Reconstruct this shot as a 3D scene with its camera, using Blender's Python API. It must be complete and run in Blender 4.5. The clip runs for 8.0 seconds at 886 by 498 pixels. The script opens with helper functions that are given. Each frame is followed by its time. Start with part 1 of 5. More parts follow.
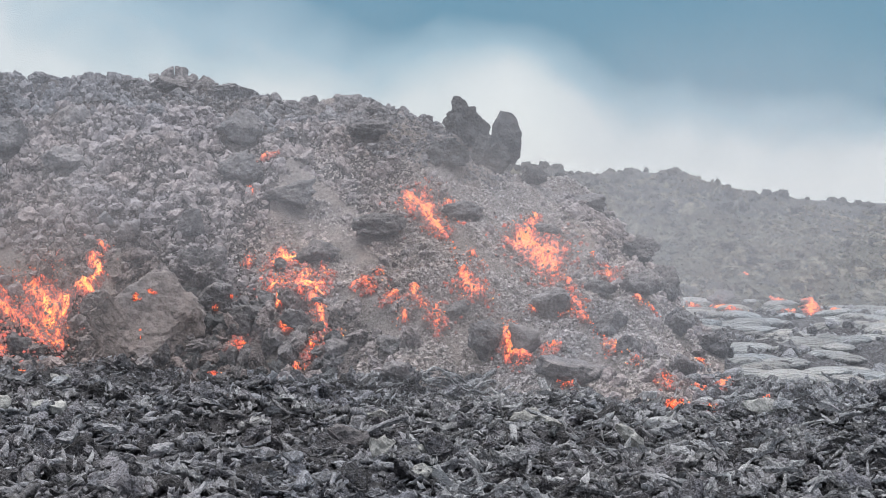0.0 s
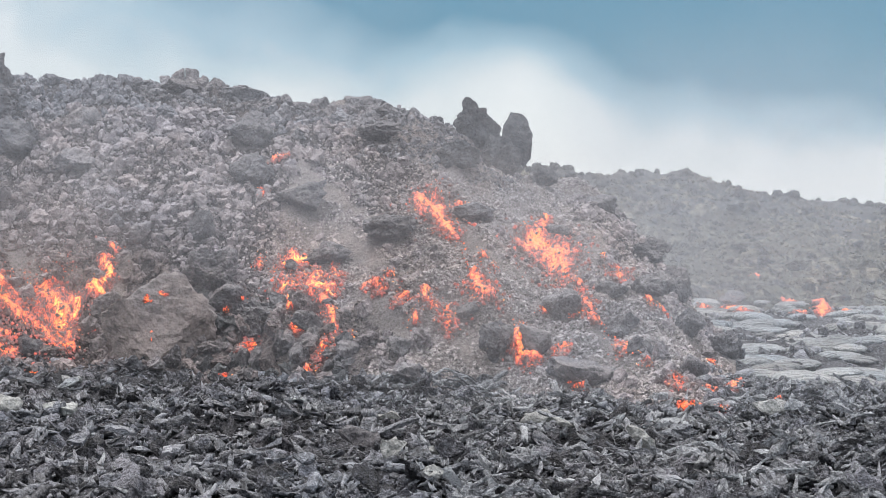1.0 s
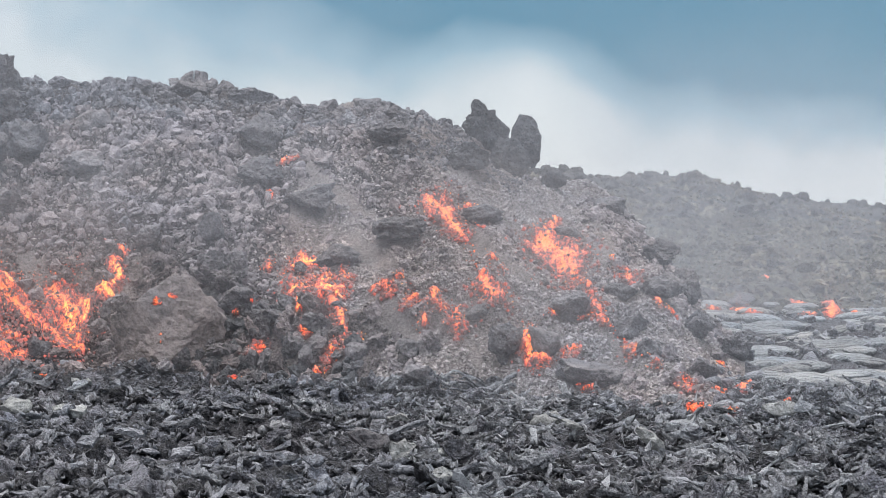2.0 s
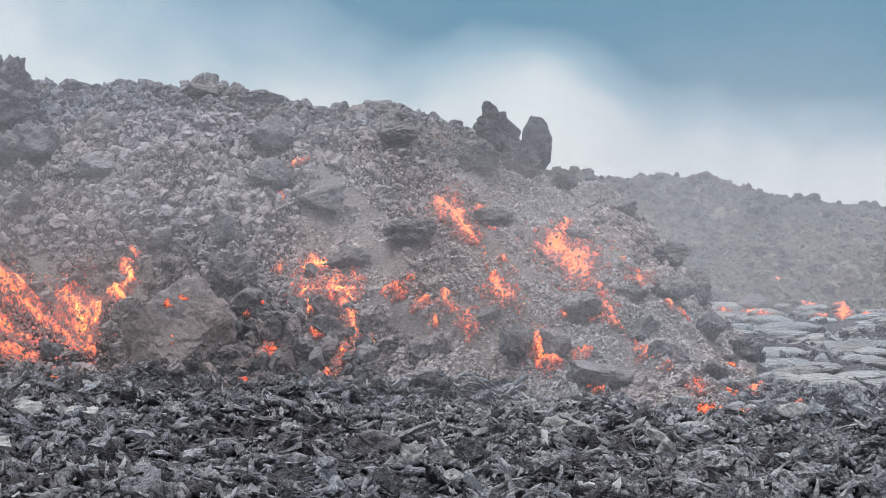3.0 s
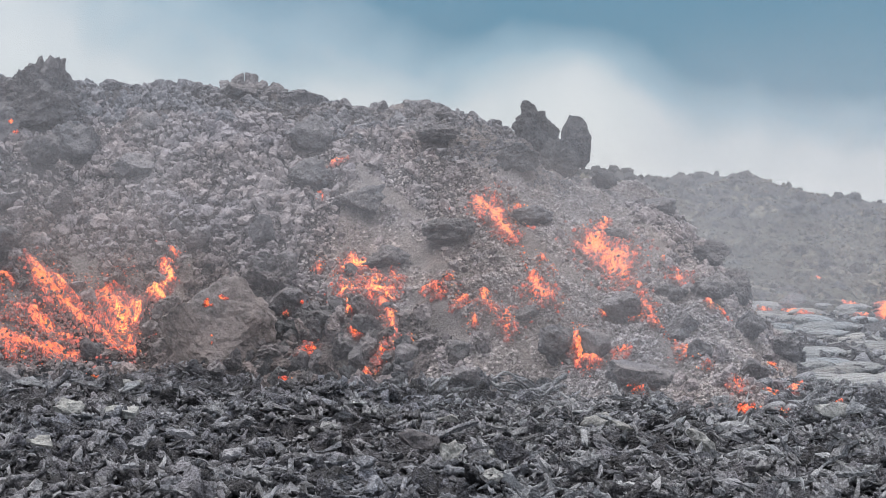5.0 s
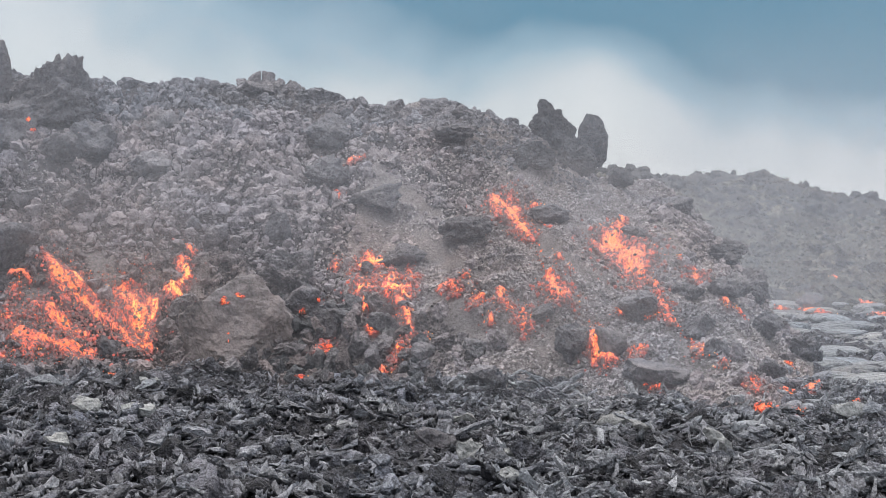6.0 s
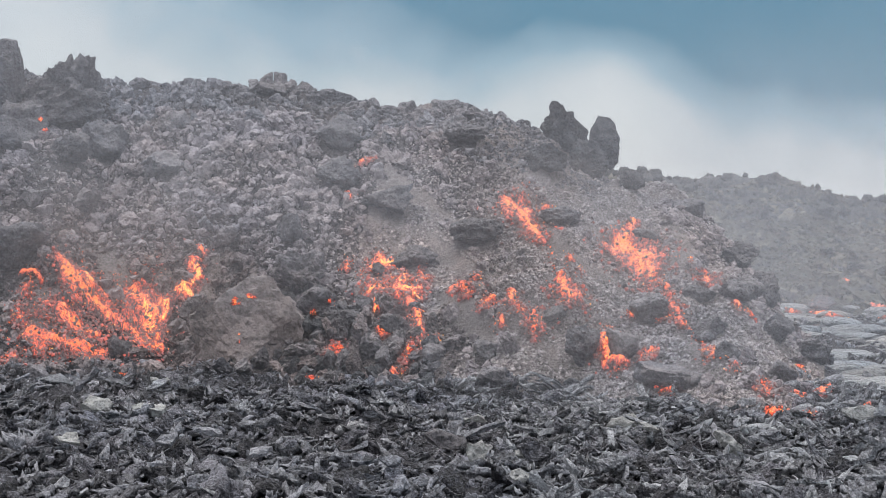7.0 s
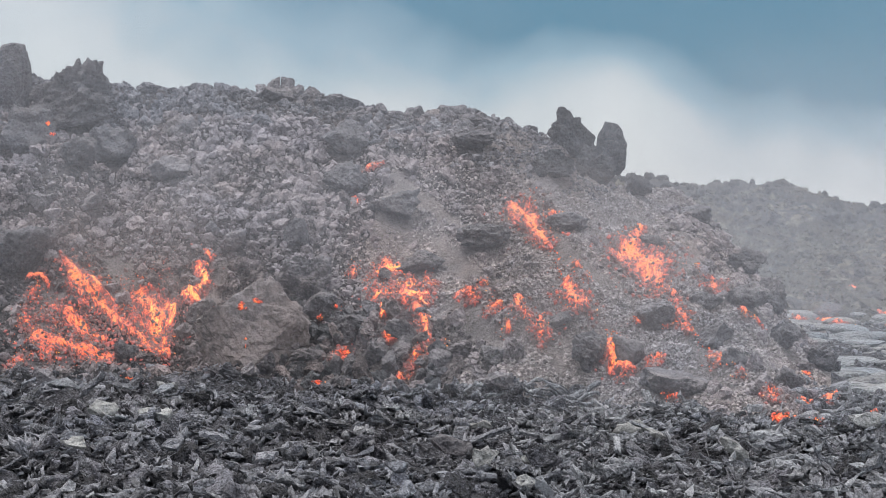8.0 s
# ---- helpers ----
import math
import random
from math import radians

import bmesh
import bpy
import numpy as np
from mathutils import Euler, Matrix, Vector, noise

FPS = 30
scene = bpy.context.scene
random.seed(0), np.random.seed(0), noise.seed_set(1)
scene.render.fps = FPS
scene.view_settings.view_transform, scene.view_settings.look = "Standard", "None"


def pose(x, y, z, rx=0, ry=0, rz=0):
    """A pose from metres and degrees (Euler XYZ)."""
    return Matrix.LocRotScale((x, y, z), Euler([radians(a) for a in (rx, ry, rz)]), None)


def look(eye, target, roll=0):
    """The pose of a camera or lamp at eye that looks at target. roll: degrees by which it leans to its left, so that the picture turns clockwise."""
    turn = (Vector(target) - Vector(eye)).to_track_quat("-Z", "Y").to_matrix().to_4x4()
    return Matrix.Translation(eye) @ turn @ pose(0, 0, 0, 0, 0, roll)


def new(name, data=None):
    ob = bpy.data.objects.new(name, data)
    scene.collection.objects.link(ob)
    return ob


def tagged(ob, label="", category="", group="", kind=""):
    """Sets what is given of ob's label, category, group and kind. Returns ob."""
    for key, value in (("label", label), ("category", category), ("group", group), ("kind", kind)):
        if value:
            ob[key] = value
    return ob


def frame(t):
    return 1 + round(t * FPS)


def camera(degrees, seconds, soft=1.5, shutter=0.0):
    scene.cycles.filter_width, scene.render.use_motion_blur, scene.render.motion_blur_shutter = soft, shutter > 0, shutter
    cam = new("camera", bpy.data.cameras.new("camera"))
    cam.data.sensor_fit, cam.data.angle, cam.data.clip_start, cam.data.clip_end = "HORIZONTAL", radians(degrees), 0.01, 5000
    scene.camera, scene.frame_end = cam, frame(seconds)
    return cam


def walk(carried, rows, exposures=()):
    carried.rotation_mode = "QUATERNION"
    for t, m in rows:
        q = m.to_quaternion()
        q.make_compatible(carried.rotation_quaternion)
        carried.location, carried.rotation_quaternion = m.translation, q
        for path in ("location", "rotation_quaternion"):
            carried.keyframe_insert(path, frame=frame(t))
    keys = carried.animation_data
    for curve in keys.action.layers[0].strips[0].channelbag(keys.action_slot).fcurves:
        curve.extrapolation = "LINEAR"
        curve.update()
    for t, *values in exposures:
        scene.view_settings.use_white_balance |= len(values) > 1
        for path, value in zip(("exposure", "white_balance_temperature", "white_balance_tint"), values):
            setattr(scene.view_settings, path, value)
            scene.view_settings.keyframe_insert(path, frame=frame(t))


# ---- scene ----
cam = camera(25.5, 8.0, soft=0.82)
EYE = 4.2   # height of the eye over the flat lava field
TURNS = [
    (0.0, 88.575, -0.280, -1.450), (0.5, 88.581, -0.247, -1.290), (1.0, 88.616, -0.189, -1.137),
    (1.5, 88.646, -0.153, -1.000), (3.0, 88.726, -0.069, -0.557), (3.5, 88.734, -0.018, -0.308),
    (4.0, 88.730, 0.000, 0.000), (4.5, 88.728, 0.011, 0.294), (6.0, 88.664, -0.084, 1.070),
    (6.5, 88.659, -0.192, 1.228), (7.0, 88.710, -0.321, 1.401), (7.5, 88.790, -0.436, 1.557),
    (8.0, 88.867, -0.505, 1.603),
]
walk(cam, [(t, pose(0, 0, EYE, rx, ry, rz)) for t, rx, ry, rz in TURNS],
     exposures=[(0.0, 0.13, 6500, 10), (0.5, 0.13, 6500, 10), (1.0, 0.24, 6500, 10), (1.7, 0.12, 6380, 10), (3.0, 0.1, 6360, 10), (4.0, 0.04, 6390, 10), (4.5, 0.03, 6500, 11),
                (6.0, 0.0, 6440, 11), (7.0, -0.06, 6430, 11), (8.0, -0.06, 6430, 11)])

# ---------------------------------------------------------------- sky and sun
SUN_UP, SUN_ROUND = radians(72), radians(-50)


def ramp(nt, fac, stops):
    n = nt.nodes.new("ShaderNodeValToRGB")
    while len(n.color_ramp.elements) < len(stops):
        n.color_ramp.elements.new(0.5)
    for el, (p, c) in zip(n.color_ramp.elements, stops):
        el.position, el.color = p, (*c, 1)
    nt.links.new(fac, n.inputs[0])
    return n.outputs[0]


def maths(nt, op, a, b=0.0, c=0.0, clamp=False):
    n = nt.nodes.new("ShaderNodeMath")
    n.operation, n.use_clamp = op, clamp
    for i, v in enumerate((a, b, c)):
        if isinstance(v, (int, float)):
            n.inputs[i].default_value = v
        else:
            nt.links.new(v, n.inputs[i])
    return n.outputs[0]


def blend(nt, fac, a, b, mode="MIX"):
    n = nt.nodes.new("ShaderNodeMix")
    n.data_type, n.blend_type = "RGBA", mode
    for i, v in ((0, fac), (6, a), (7, b)):
        if isinstance(v, (int, float)):
            n.inputs[i].default_value = v
        elif isinstance(v, tuple):
            n.inputs[i].default_value = (*v, 1)
        else:
            nt.links.new(v, n.inputs[i])
    return n.outputs[2]


def noise_of(nt, vec, scale, detail=4.0, rough=0.55, warp=0.0, stretch=None, shift=None):
    if stretch or shift:
        m = nt.nodes.new("ShaderNodeMapping")
        if stretch:
            m.inputs["Scale"].default_value = stretch
        if shift:
            m.inputs["Location"].default_value = shift
        nt.links.new(vec, m.inputs["Vector"])
        vec = m.outputs[0]
    n = nt.nodes.new("ShaderNodeTexNoise")
    n.inputs["Scale"].default_value, n.inputs["Detail"].default_value = scale, detail
    n.inputs["Roughness"].default_value, n.inputs["Distortion"].default_value = rough, warp
    nt.links.new(vec, n.inputs["Vector"])
    return n.outputs["Fac"]


def build_sky():
    world = bpy.data.worlds.new("overcast_sky")
    scene.world = world
    world.use_nodes = True
    nt = world.node_tree
    nt.nodes.clear()
    sky = nt.nodes.new("ShaderNodeTexSky")
    sky.sky_type, sky.sun_disc = "NISHITA", False
    sky.sun_elevation, sky.sun_rotation = SUN_UP, SUN_ROUND
    clear = blend(nt, 1.0, sky.outputs[0], (0.1, 0.1, 0.1), "MULTIPLY")
    where = nt.nodes.new("ShaderNodeTexCoord").outputs["Generated"]
    split = nt.nodes.new("ShaderNodeSeparateXYZ")
    nt.links.new(where, split.inputs[0])
    x, z = split.outputs["X"], split.outputs["Z"]
    # broad cloud banks, thin wisps, and the bank that thins out upwards
    broad = noise_of(nt, where, 7.0, 3.0, 0.45, 0.6, (1, 1, 1.5), SKY_SHIFT)
    wisps = noise_of(nt, where, 24.0, 3.0, 0.5, 0.4, (1, 1, 1.3))
    lift = maths(nt, "MULTIPLY_ADD", z, 12.0, -0.515)
    side = maths(nt, "MULTIPLY_ADD", maths(nt, "MULTIPLY", x, z), 32.0, lift)
    cover = maths(nt, "MULTIPLY_ADD", broad, 0.4, side)
    cover = maths(nt, "MULTIPLY_ADD", wisps, 0.34, cover)
    # the thin bright spot where the hidden sun stands behind smoke
    glow = nt.nodes.new("ShaderNodeVectorMath")
    glow.operation = "DISTANCE"
    nt.links.new(where, glow.inputs[0])
    glow.inputs[1].default_value = BRIGHT
    near = maths(nt, "SUBTRACT", 1.0, maths(nt, "DIVIDE", glow.outputs["Value"], 0.066), clamp=True)
    near = maths(nt, "POWER", near, 1.3)
    cover = maths(nt, "MULTIPLY_ADD", near, -0.5, cover)
    cloud = ramp(nt, cover, SKY_STOPS)
    # high up the cloud closes to an even bright grey
    high = maths(nt, "MULTIPLY_ADD", z, 4.0, -0.55, clamp=True)
    cloud = blend(nt, high, cloud, SKY_HIGH)
    mixed = blend(nt, 0.85, clear, cloud)
    out, back = nt.nodes.new("ShaderNodeOutputWorld"), nt.nodes.new("ShaderNodeBackground")
    back.inputs["Strength"].default_value = 1.0
    nt.links.new(mixed, back.inputs["Color"])
    nt.links.new(back.outputs[0], out.inputs[0])


SKY_SHIFT = (0.0, 0.0, 0.0)
BRIGHT = (0.058, 0.9966, 0.060)
SKY_STOPS = [(0.08, (0.77, 0.81, 0.83)), (0.36, (0.64, 0.7, 0.74)), (0.62, (0.29, 0.45, 0.56)), (0.92, (0.042, 0.21, 0.335))]
SKY_HIGH = (1.58, 1.59, 1.65)
build_sky()
sun = new("sun", bpy.data.lights.new("sun", "SUN"))
sun.data.energy, sun.data.angle, sun.data.color = 2.2, radians(40), (1.0, 0.97, 0.93)
sun.matrix_world = look((0, 0, 0), (-math.sin(SUN_ROUND) * math.cos(SUN_UP), -math.cos(SUN_ROUND) * math.cos(SUN_UP), -math.sin(SUN_UP)))

# ---------------------------------------------------------------- materials


def material(name):
    mat = bpy.data.materials.new(name)
    mat.use_nodes = True
    nt = mat.node_tree
    bsdf = nt.nodes["Principled BSDF"]
    return mat, nt, bsdf


def rock_material(name, dark, mid, light, grain=9.0, relief=0.5, spread=0.7, rough=0.95, dust=None, lit_dust_amount=0.0, ropy=None, groove=None, tint=1.0, speck=0.9):
    """Porous basalt: tone by piece, stains at metre size, grain and pits at centimetre size."""
    mat, nt, bsdf = material(name)
    geo, info = nt.nodes.new("ShaderNodeNewGeometry"), nt.nodes.new("ShaderNodeObjectInfo")
    place = geo.outputs["Position"]
    own = maths(nt, "FRACT", maths(nt, "ADD", geo.outputs["Random Per Island"], info.outputs["Random"]))
    stain = noise_of(nt, place, 0.55, 4, 0.6, 0.3)
    fleck = noise_of(nt, place, grain, 6, 0.7)
    tone = maths(nt, "MULTIPLY_ADD", own, spread * 0.55, maths(nt, "MULTIPLY", stain, 0.45))
    tone = maths(nt, "MULTIPLY_ADD", fleck, speck, tone)
    tone = maths(nt, "ADD", tone, 0.095 - speck * 0.5 - spread * 0.1)
    colour = ramp(nt, tone, [(0.12, dark), (0.42, mid), (0.85, light)])
    # upward faces paler: ash lies there, and their top light is painted in
    if dust:
        up = nt.nodes.new("ShaderNodeSeparateXYZ")
        nt.links.new(geo.outputs["Normal"], up.inputs[0])
        ash = maths(nt, "MULTIPLY_ADD", up.outputs["Z"], 0.9, maths(nt, "MULTIPLY_ADD", stain, 1.2, -0.75), clamp=True)
        colour = blend(nt, maths(nt, "MULTIPLY", ash, lit_dust_amount), colour, dust)
    # patches of browner and of bluer rock
    hue = noise_of(nt, place, 0.2, 4, 0.65, 0.4)
    colour = blend(nt, tint, colour, ramp(nt, hue, [(0.34, (0.92, 0.98, 1.05)), (0.5, (1.0, 1.0, 1.0)), (0.66, (1.08, 1.0, 0.95))]), "MULTIPLY")
    nt.links.new(colour, bsdf.inputs["Base Color"])
    bsdf.inputs["Roughness"].default_value = rough
    bsdf.inputs["Specular IOR Level"].default_value = 0.5 if rough < 0.8 else 0.3
    pits = nt.nodes.new("ShaderNodeTexVoronoi")
    pits.inputs["Scale"].default_value = grain * 1.6
    nt.links.new(place, pits.inputs["Vector"])
    height = maths(nt, "MULTIPLY_ADD", pits.outputs["Distance"], 0.5, fleck)
    if ropy:
        wave = nt.nodes.new("ShaderNodeTexWave")
        wave.bands_direction = "Y"
        wave.inputs["Scale"].default_value, wave.inputs["Distortion"].default_value = ropy, 7.0
        wave.inputs["Detail"].default_value, wave.inputs["Detail Scale"].default_value = 3.0, 0.7
        nt.links.new(place, wave.inputs["Vector"])
        height = maths(nt, "MULTIPLY_ADD", wave.outputs["Fac"], 0.6, height)
    if groove:
        line = nt.nodes.new("ShaderNodeAttribute")
        line.attribute_name = "grain"
        bent = maths(nt, "MULTIPLY_ADD", fleck, 14.0, maths(nt, "MULTIPLY", line.outputs["Fac"], groove))
        rib = maths(nt, "MULTIPLY", maths(nt, "SINE", bent), maths(nt, "GREATER_THAN", own, 0.6))
        height = maths(nt, "MULTIPLY_ADD", rib, 0.28, height)
        colour = blend(nt, maths(nt, "MULTIPLY_ADD", rib, 0.12, 0.12), colour, dark)
        nt.links.new(colour, bsdf.inputs["Base Color"])
    bump = nt.nodes.new("ShaderNodeBump")
    bump.inputs["Strength"].default_value, bump.inputs["Distance"].default_value = relief, 0.12
    nt.links.new(height, bump.inputs["Height"])
    nt.links.new(bump.outputs[0], bsdf.inputs["Normal"])
    return mat


def lava_material(name, cool, power, hottest):
    """Molten rock: grains and streaks of orange melt, yellow where it is hottest, between black crust."""
    mat, nt, bsdf = material(name)
    geo = nt.nodes.new("ShaderNodeNewGeometry")
    way, wide = nt.nodes.new("ShaderNodeAttribute"), nt.nodes.new("ShaderNodeAttribute")
    way.attribute_name, wide.attribute_name = "down_flow", "across_flow"
    place = nt.nodes.new("ShaderNodeCombineXYZ")
    nt.links.new(wide.outputs["Fac"], place.inputs[0])
    nt.links.new(way.outputs["Fac"], place.inputs[1])
    place = place.outputs[0]
    flow = noise_of(nt, place, 2.6, 3, 0.55, 0.5, (1.8, 0.6, 1))
    crumb = noise_of(nt, place, 19.0, 4, 0.75, 0.3, (1.4, 0.75, 1))
    thread = noise_of(nt, place, 9.0, 3, 0.65, 0.9, (1.25, 0.95, 1), (3.1, 7.7, 0))
    vein = maths(nt, "SUBTRACT", 1.0, maths(nt, "MULTIPLY", maths(nt, "ABSOLUTE", maths(nt, "ADD", thread, -0.5)), 7.0), clamp=True)
    core = nt.nodes.new("ShaderNodeAttribute")
    core.attribute_name = "core"
    heat = maths(nt, "MULTIPLY_ADD", core.outputs["Fac"], 1.45, -2.05 - cool)
    heat = maths(nt, "MULTIPLY_ADD", maths(nt, "POWER", vein, 1.8), 0.95, heat)
    heat = maths(nt, "MULTIPLY_ADD", flow, 1.5, heat)
    heat = maths(nt, "MULTIPLY_ADD", crumb, 0.95, heat)
    glow = ramp(nt, heat, [(0.0, (0.02, 0.0015, 0.0006)), (0.22, (0.18, 0.014, 0.006)), (0.45, (0.5, 0.04, 0.014)), (0.7, (0.93, 0.094, 0.022)), (0.9, (1.0, 0.19, 0.034)), (1.0, hottest)])
    nt.links.new(glow, bsdf.inputs["Emission Color"])
    bsdf.inputs["Emission Strength"].default_value = power
    bsdf.inputs["Base Color"].default_value = (0.15, 0.125, 0.12, 1)
    bsdf.inputs["Roughness"].default_value = 0.9
    bump = nt.nodes.new("ShaderNodeBump")
    bump.inputs["Strength"].default_value, bump.inputs["Distance"].default_value = 0.6, 0.1
    nt.links.new(heat, bump.inputs["Height"])
    nt.links.new(bump.outputs[0], bsdf.inputs["Normal"])
    return mat


def ember_material():
    """Loose glowing crumbs, each at its own heat."""
    mat, nt, bsdf = material("embers")
    own = nt.nodes.new("ShaderNodeNewGeometry").outputs["Random Per Island"]
    glow = ramp(nt, own, [(0.0, (0.05, 0.004, 0.0015)), (0.45, (0.4, 0.045, 0.009)), (0.8, (1.0, 0.16, 0.028)), (1.0, (1.0, 0.42, 0.08))])
    nt.links.new(glow, bsdf.inputs["Emission Color"])
    bsdf.inputs["Emission Strength"].default_value = 1.8
    bsdf.inputs["Base Color"].default_value = (0.08, 0.065, 0.06, 1)
    return mat


def red_lit_gravel_material():
    """Stones beside the melt, its red light put in as glow, each its own."""
    mat, nt, bsdf = material("red_lit_gravel")
    own = nt.nodes.new("ShaderNodeNewGeometry").outputs["Random Per Island"]
    glow = ramp(nt, own, [(0.0, (0.0, 0.0, 0.0)), (0.35, (0.04, 0.003, 0.001)), (0.85, (0.3, 0.021, 0.008)), (1.0, (0.7, 0.06, 0.016))])
    nt.links.new(glow, bsdf.inputs["Emission Color"])
    bsdf.inputs["Emission Strength"].default_value = 1.0
    bsdf.inputs["Base Color"].default_value = (0.24, 0.2, 0.19, 1)
    bsdf.inputs["Roughness"].default_value = 0.9
    return mat


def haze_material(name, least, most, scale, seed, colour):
    """Haze put into a thin sheet: lets most light through, scatters the rest."""
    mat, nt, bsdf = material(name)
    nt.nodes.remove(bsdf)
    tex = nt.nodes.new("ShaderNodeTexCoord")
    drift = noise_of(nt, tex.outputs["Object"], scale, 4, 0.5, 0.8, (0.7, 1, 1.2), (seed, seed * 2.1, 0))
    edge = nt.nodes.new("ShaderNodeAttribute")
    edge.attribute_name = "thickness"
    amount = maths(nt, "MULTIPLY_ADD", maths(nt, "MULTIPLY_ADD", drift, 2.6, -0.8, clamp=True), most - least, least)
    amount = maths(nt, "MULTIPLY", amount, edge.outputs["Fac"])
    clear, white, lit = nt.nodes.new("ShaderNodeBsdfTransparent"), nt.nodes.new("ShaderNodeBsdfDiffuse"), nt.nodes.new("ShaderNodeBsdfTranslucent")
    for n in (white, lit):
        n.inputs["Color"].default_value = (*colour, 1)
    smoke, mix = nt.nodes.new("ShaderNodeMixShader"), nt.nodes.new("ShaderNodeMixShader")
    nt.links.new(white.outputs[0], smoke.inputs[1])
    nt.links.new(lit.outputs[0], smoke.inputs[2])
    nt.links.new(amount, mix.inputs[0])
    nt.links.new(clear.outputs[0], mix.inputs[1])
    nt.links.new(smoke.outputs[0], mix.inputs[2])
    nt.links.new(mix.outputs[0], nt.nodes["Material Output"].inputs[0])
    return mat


M_DUST = rock_material("brown_dust", (0.11, 0.097, 0.093), (0.335, 0.301, 0.292), (0.55, 0.502, 0.488), grain=15.0, relief=1.0, spread=0.0)
# ash and gravel, darkened: shade between the stones is put into its colour
M_SHADED_GROUND = rock_material("gap_shaded_ash_gravel", (0.03, 0.027, 0.028), (0.115, 0.104, 0.105), (0.27, 0.25, 0.248), grain=9.0, relief=1.0, spread=0.0, speck=1.2)
M_SLOPE = rock_material("brown_grey_clinker", (0.072, 0.063, 0.065), (0.285, 0.254, 0.26), (0.48, 0.432, 0.437), grain=10.0, relief=0.7, spread=0.6, dust=(0.37, 0.343, 0.345), lit_dust_amount=0.3, speck=1.2)
M_GRAVEL = rock_material("brown_gravel", (0.12, 0.106, 0.102), (0.43, 0.39, 0.381), (0.67, 0.616, 0.604), grain=10.0, relief=0.6, spread=0.5, speck=1.2)
# dark clinker; the shade of deep gaps is put into this colour as well
M_FIELD = rock_material("dark_clinker", (0.006, 0.0058, 0.0072), (0.058, 0.057, 0.067), (0.31, 0.312, 0.35), grain=16.0, relief=1.0, spread=1.0, rough=0.7, tint=0.6, speck=1.7)
M_SLAB = rock_material("slab_crust", (0.018, 0.018, 0.02), (0.12, 0.123, 0.138), (0.44, 0.45, 0.49), grain=16.0, relief=0.7, spread=1.1, dust=(0.38, 0.383, 0.4), lit_dust_amount=0.2, rough=0.65, groove=120.0, tint=0.35, speck=1.7)
M_ROPY = rock_material("ropy_crust", (0.09, 0.093, 0.097), (0.25, 0.26, 0.265), (0.46, 0.475, 0.475), grain=8.0, relief=1.0, dust=(0.4, 0.403, 0.4), lit_dust_amount=0.35, ropy=1.8)
M_BOULDER = rock_material("boulder_basalt", (0.08, 0.074, 0.077), (0.24, 0.225, 0.232), (0.4, 0.378, 0.382), grain=8.0, relief=1.0, spread=0.3, dust=(0.38, 0.35, 0.352), lit_dust_amount=0.45)
M_DARK = rock_material("dark_basalt", (0.055, 0.052, 0.056), (0.172, 0.165, 0.174), (0.3, 0.29, 0.298), grain=8.0, relief=1.0, spread=0.3, dust=(0.28, 0.265, 0.268), lit_dust_amount=0.35)
M_ASH = rock_material("ash_coated_rock", (0.09, 0.081, 0.08), (0.245, 0.218, 0.212), (0.4, 0.362, 0.352), grain=9.0, relief=0.5, spread=0.1, dust=(0.28, 0.26, 0.262), lit_dust_amount=0.4)
M_SHARD = rock_material("pale_slab_crust", (0.03, 0.031, 0.034), (0.2, 0.206, 0.222), (0.54, 0.555, 0.58), grain=16.0, relief=0.7, spread=1.1, rough=0.65, groove=120.0, tint=0.35, speck=1.7)
M_CREST = rock_material("blue_grey_clinker", (0.055, 0.054, 0.058), (0.205, 0.2, 0.213), (0.4, 0.39, 0.405), grain=10.0, relief=0.8, spread=0.6, speck=1.2)
M_TOE = rock_material("dark_brown_clinker", (0.038, 0.032, 0.032), (0.19, 0.164, 0.163), (0.41, 0.362, 0.358), grain=10.0, relief=0.8, spread=0.7, speck=1.2)
M_PALE = rock_material("pale_crust", (0.16, 0.16, 0.157), (0.42, 0.42, 0.405), (0.64, 0.64, 0.62), grain=11.0, relief=0.7, spread=0.2, rough=0.8, tint=0.2)
M_CRAG = rock_material("crag_basalt", (0.032, 0.033, 0.036), (0.098, 0.101, 0.107), (0.22, 0.224, 0.232), grain=8.0, relief=1.0, spread=0.3)
M_HILL = rock_material("hill_ash", (0.025, 0.024, 0.02), (0.08, 0.077, 0.062), (0.18, 0.172, 0.137), grain=4.0, relief=1.0, spread=0.0)
M_FAR = rock_material("far_clinker", (0.018, 0.017, 0.015), (0.078, 0.073, 0.062), (0.2, 0.187, 0.157), grain=4.0, relief=0.6, spread=1.0, dust=(0.22, 0.205, 0.145), lit_dust_amount=0.45)
M_RIDGE = rock_material("ridge_basalt", (0.02, 0.021, 0.022), (0.055, 0.056, 0.056), (0.13, 0.13, 0.125), grain=3.0, relief=0.6)
M_EMBER = ember_material()
M_RED_LIT = red_lit_gravel_material()
M_LAVA = lava_material("molten_lava", 0.0, 1.3, (1.0, 0.29, 0.05))
M_LAVA_HOT = lava_material("hottest_lava", -0.05, 1.65, (1.0, 0.46, 0.08))
M_LAVA_COOL = lava_material("cooling_lava", 0.03, 1.2, (1.0, 0.22, 0.04))


# ---------------------------------------------------------------- shape of the land


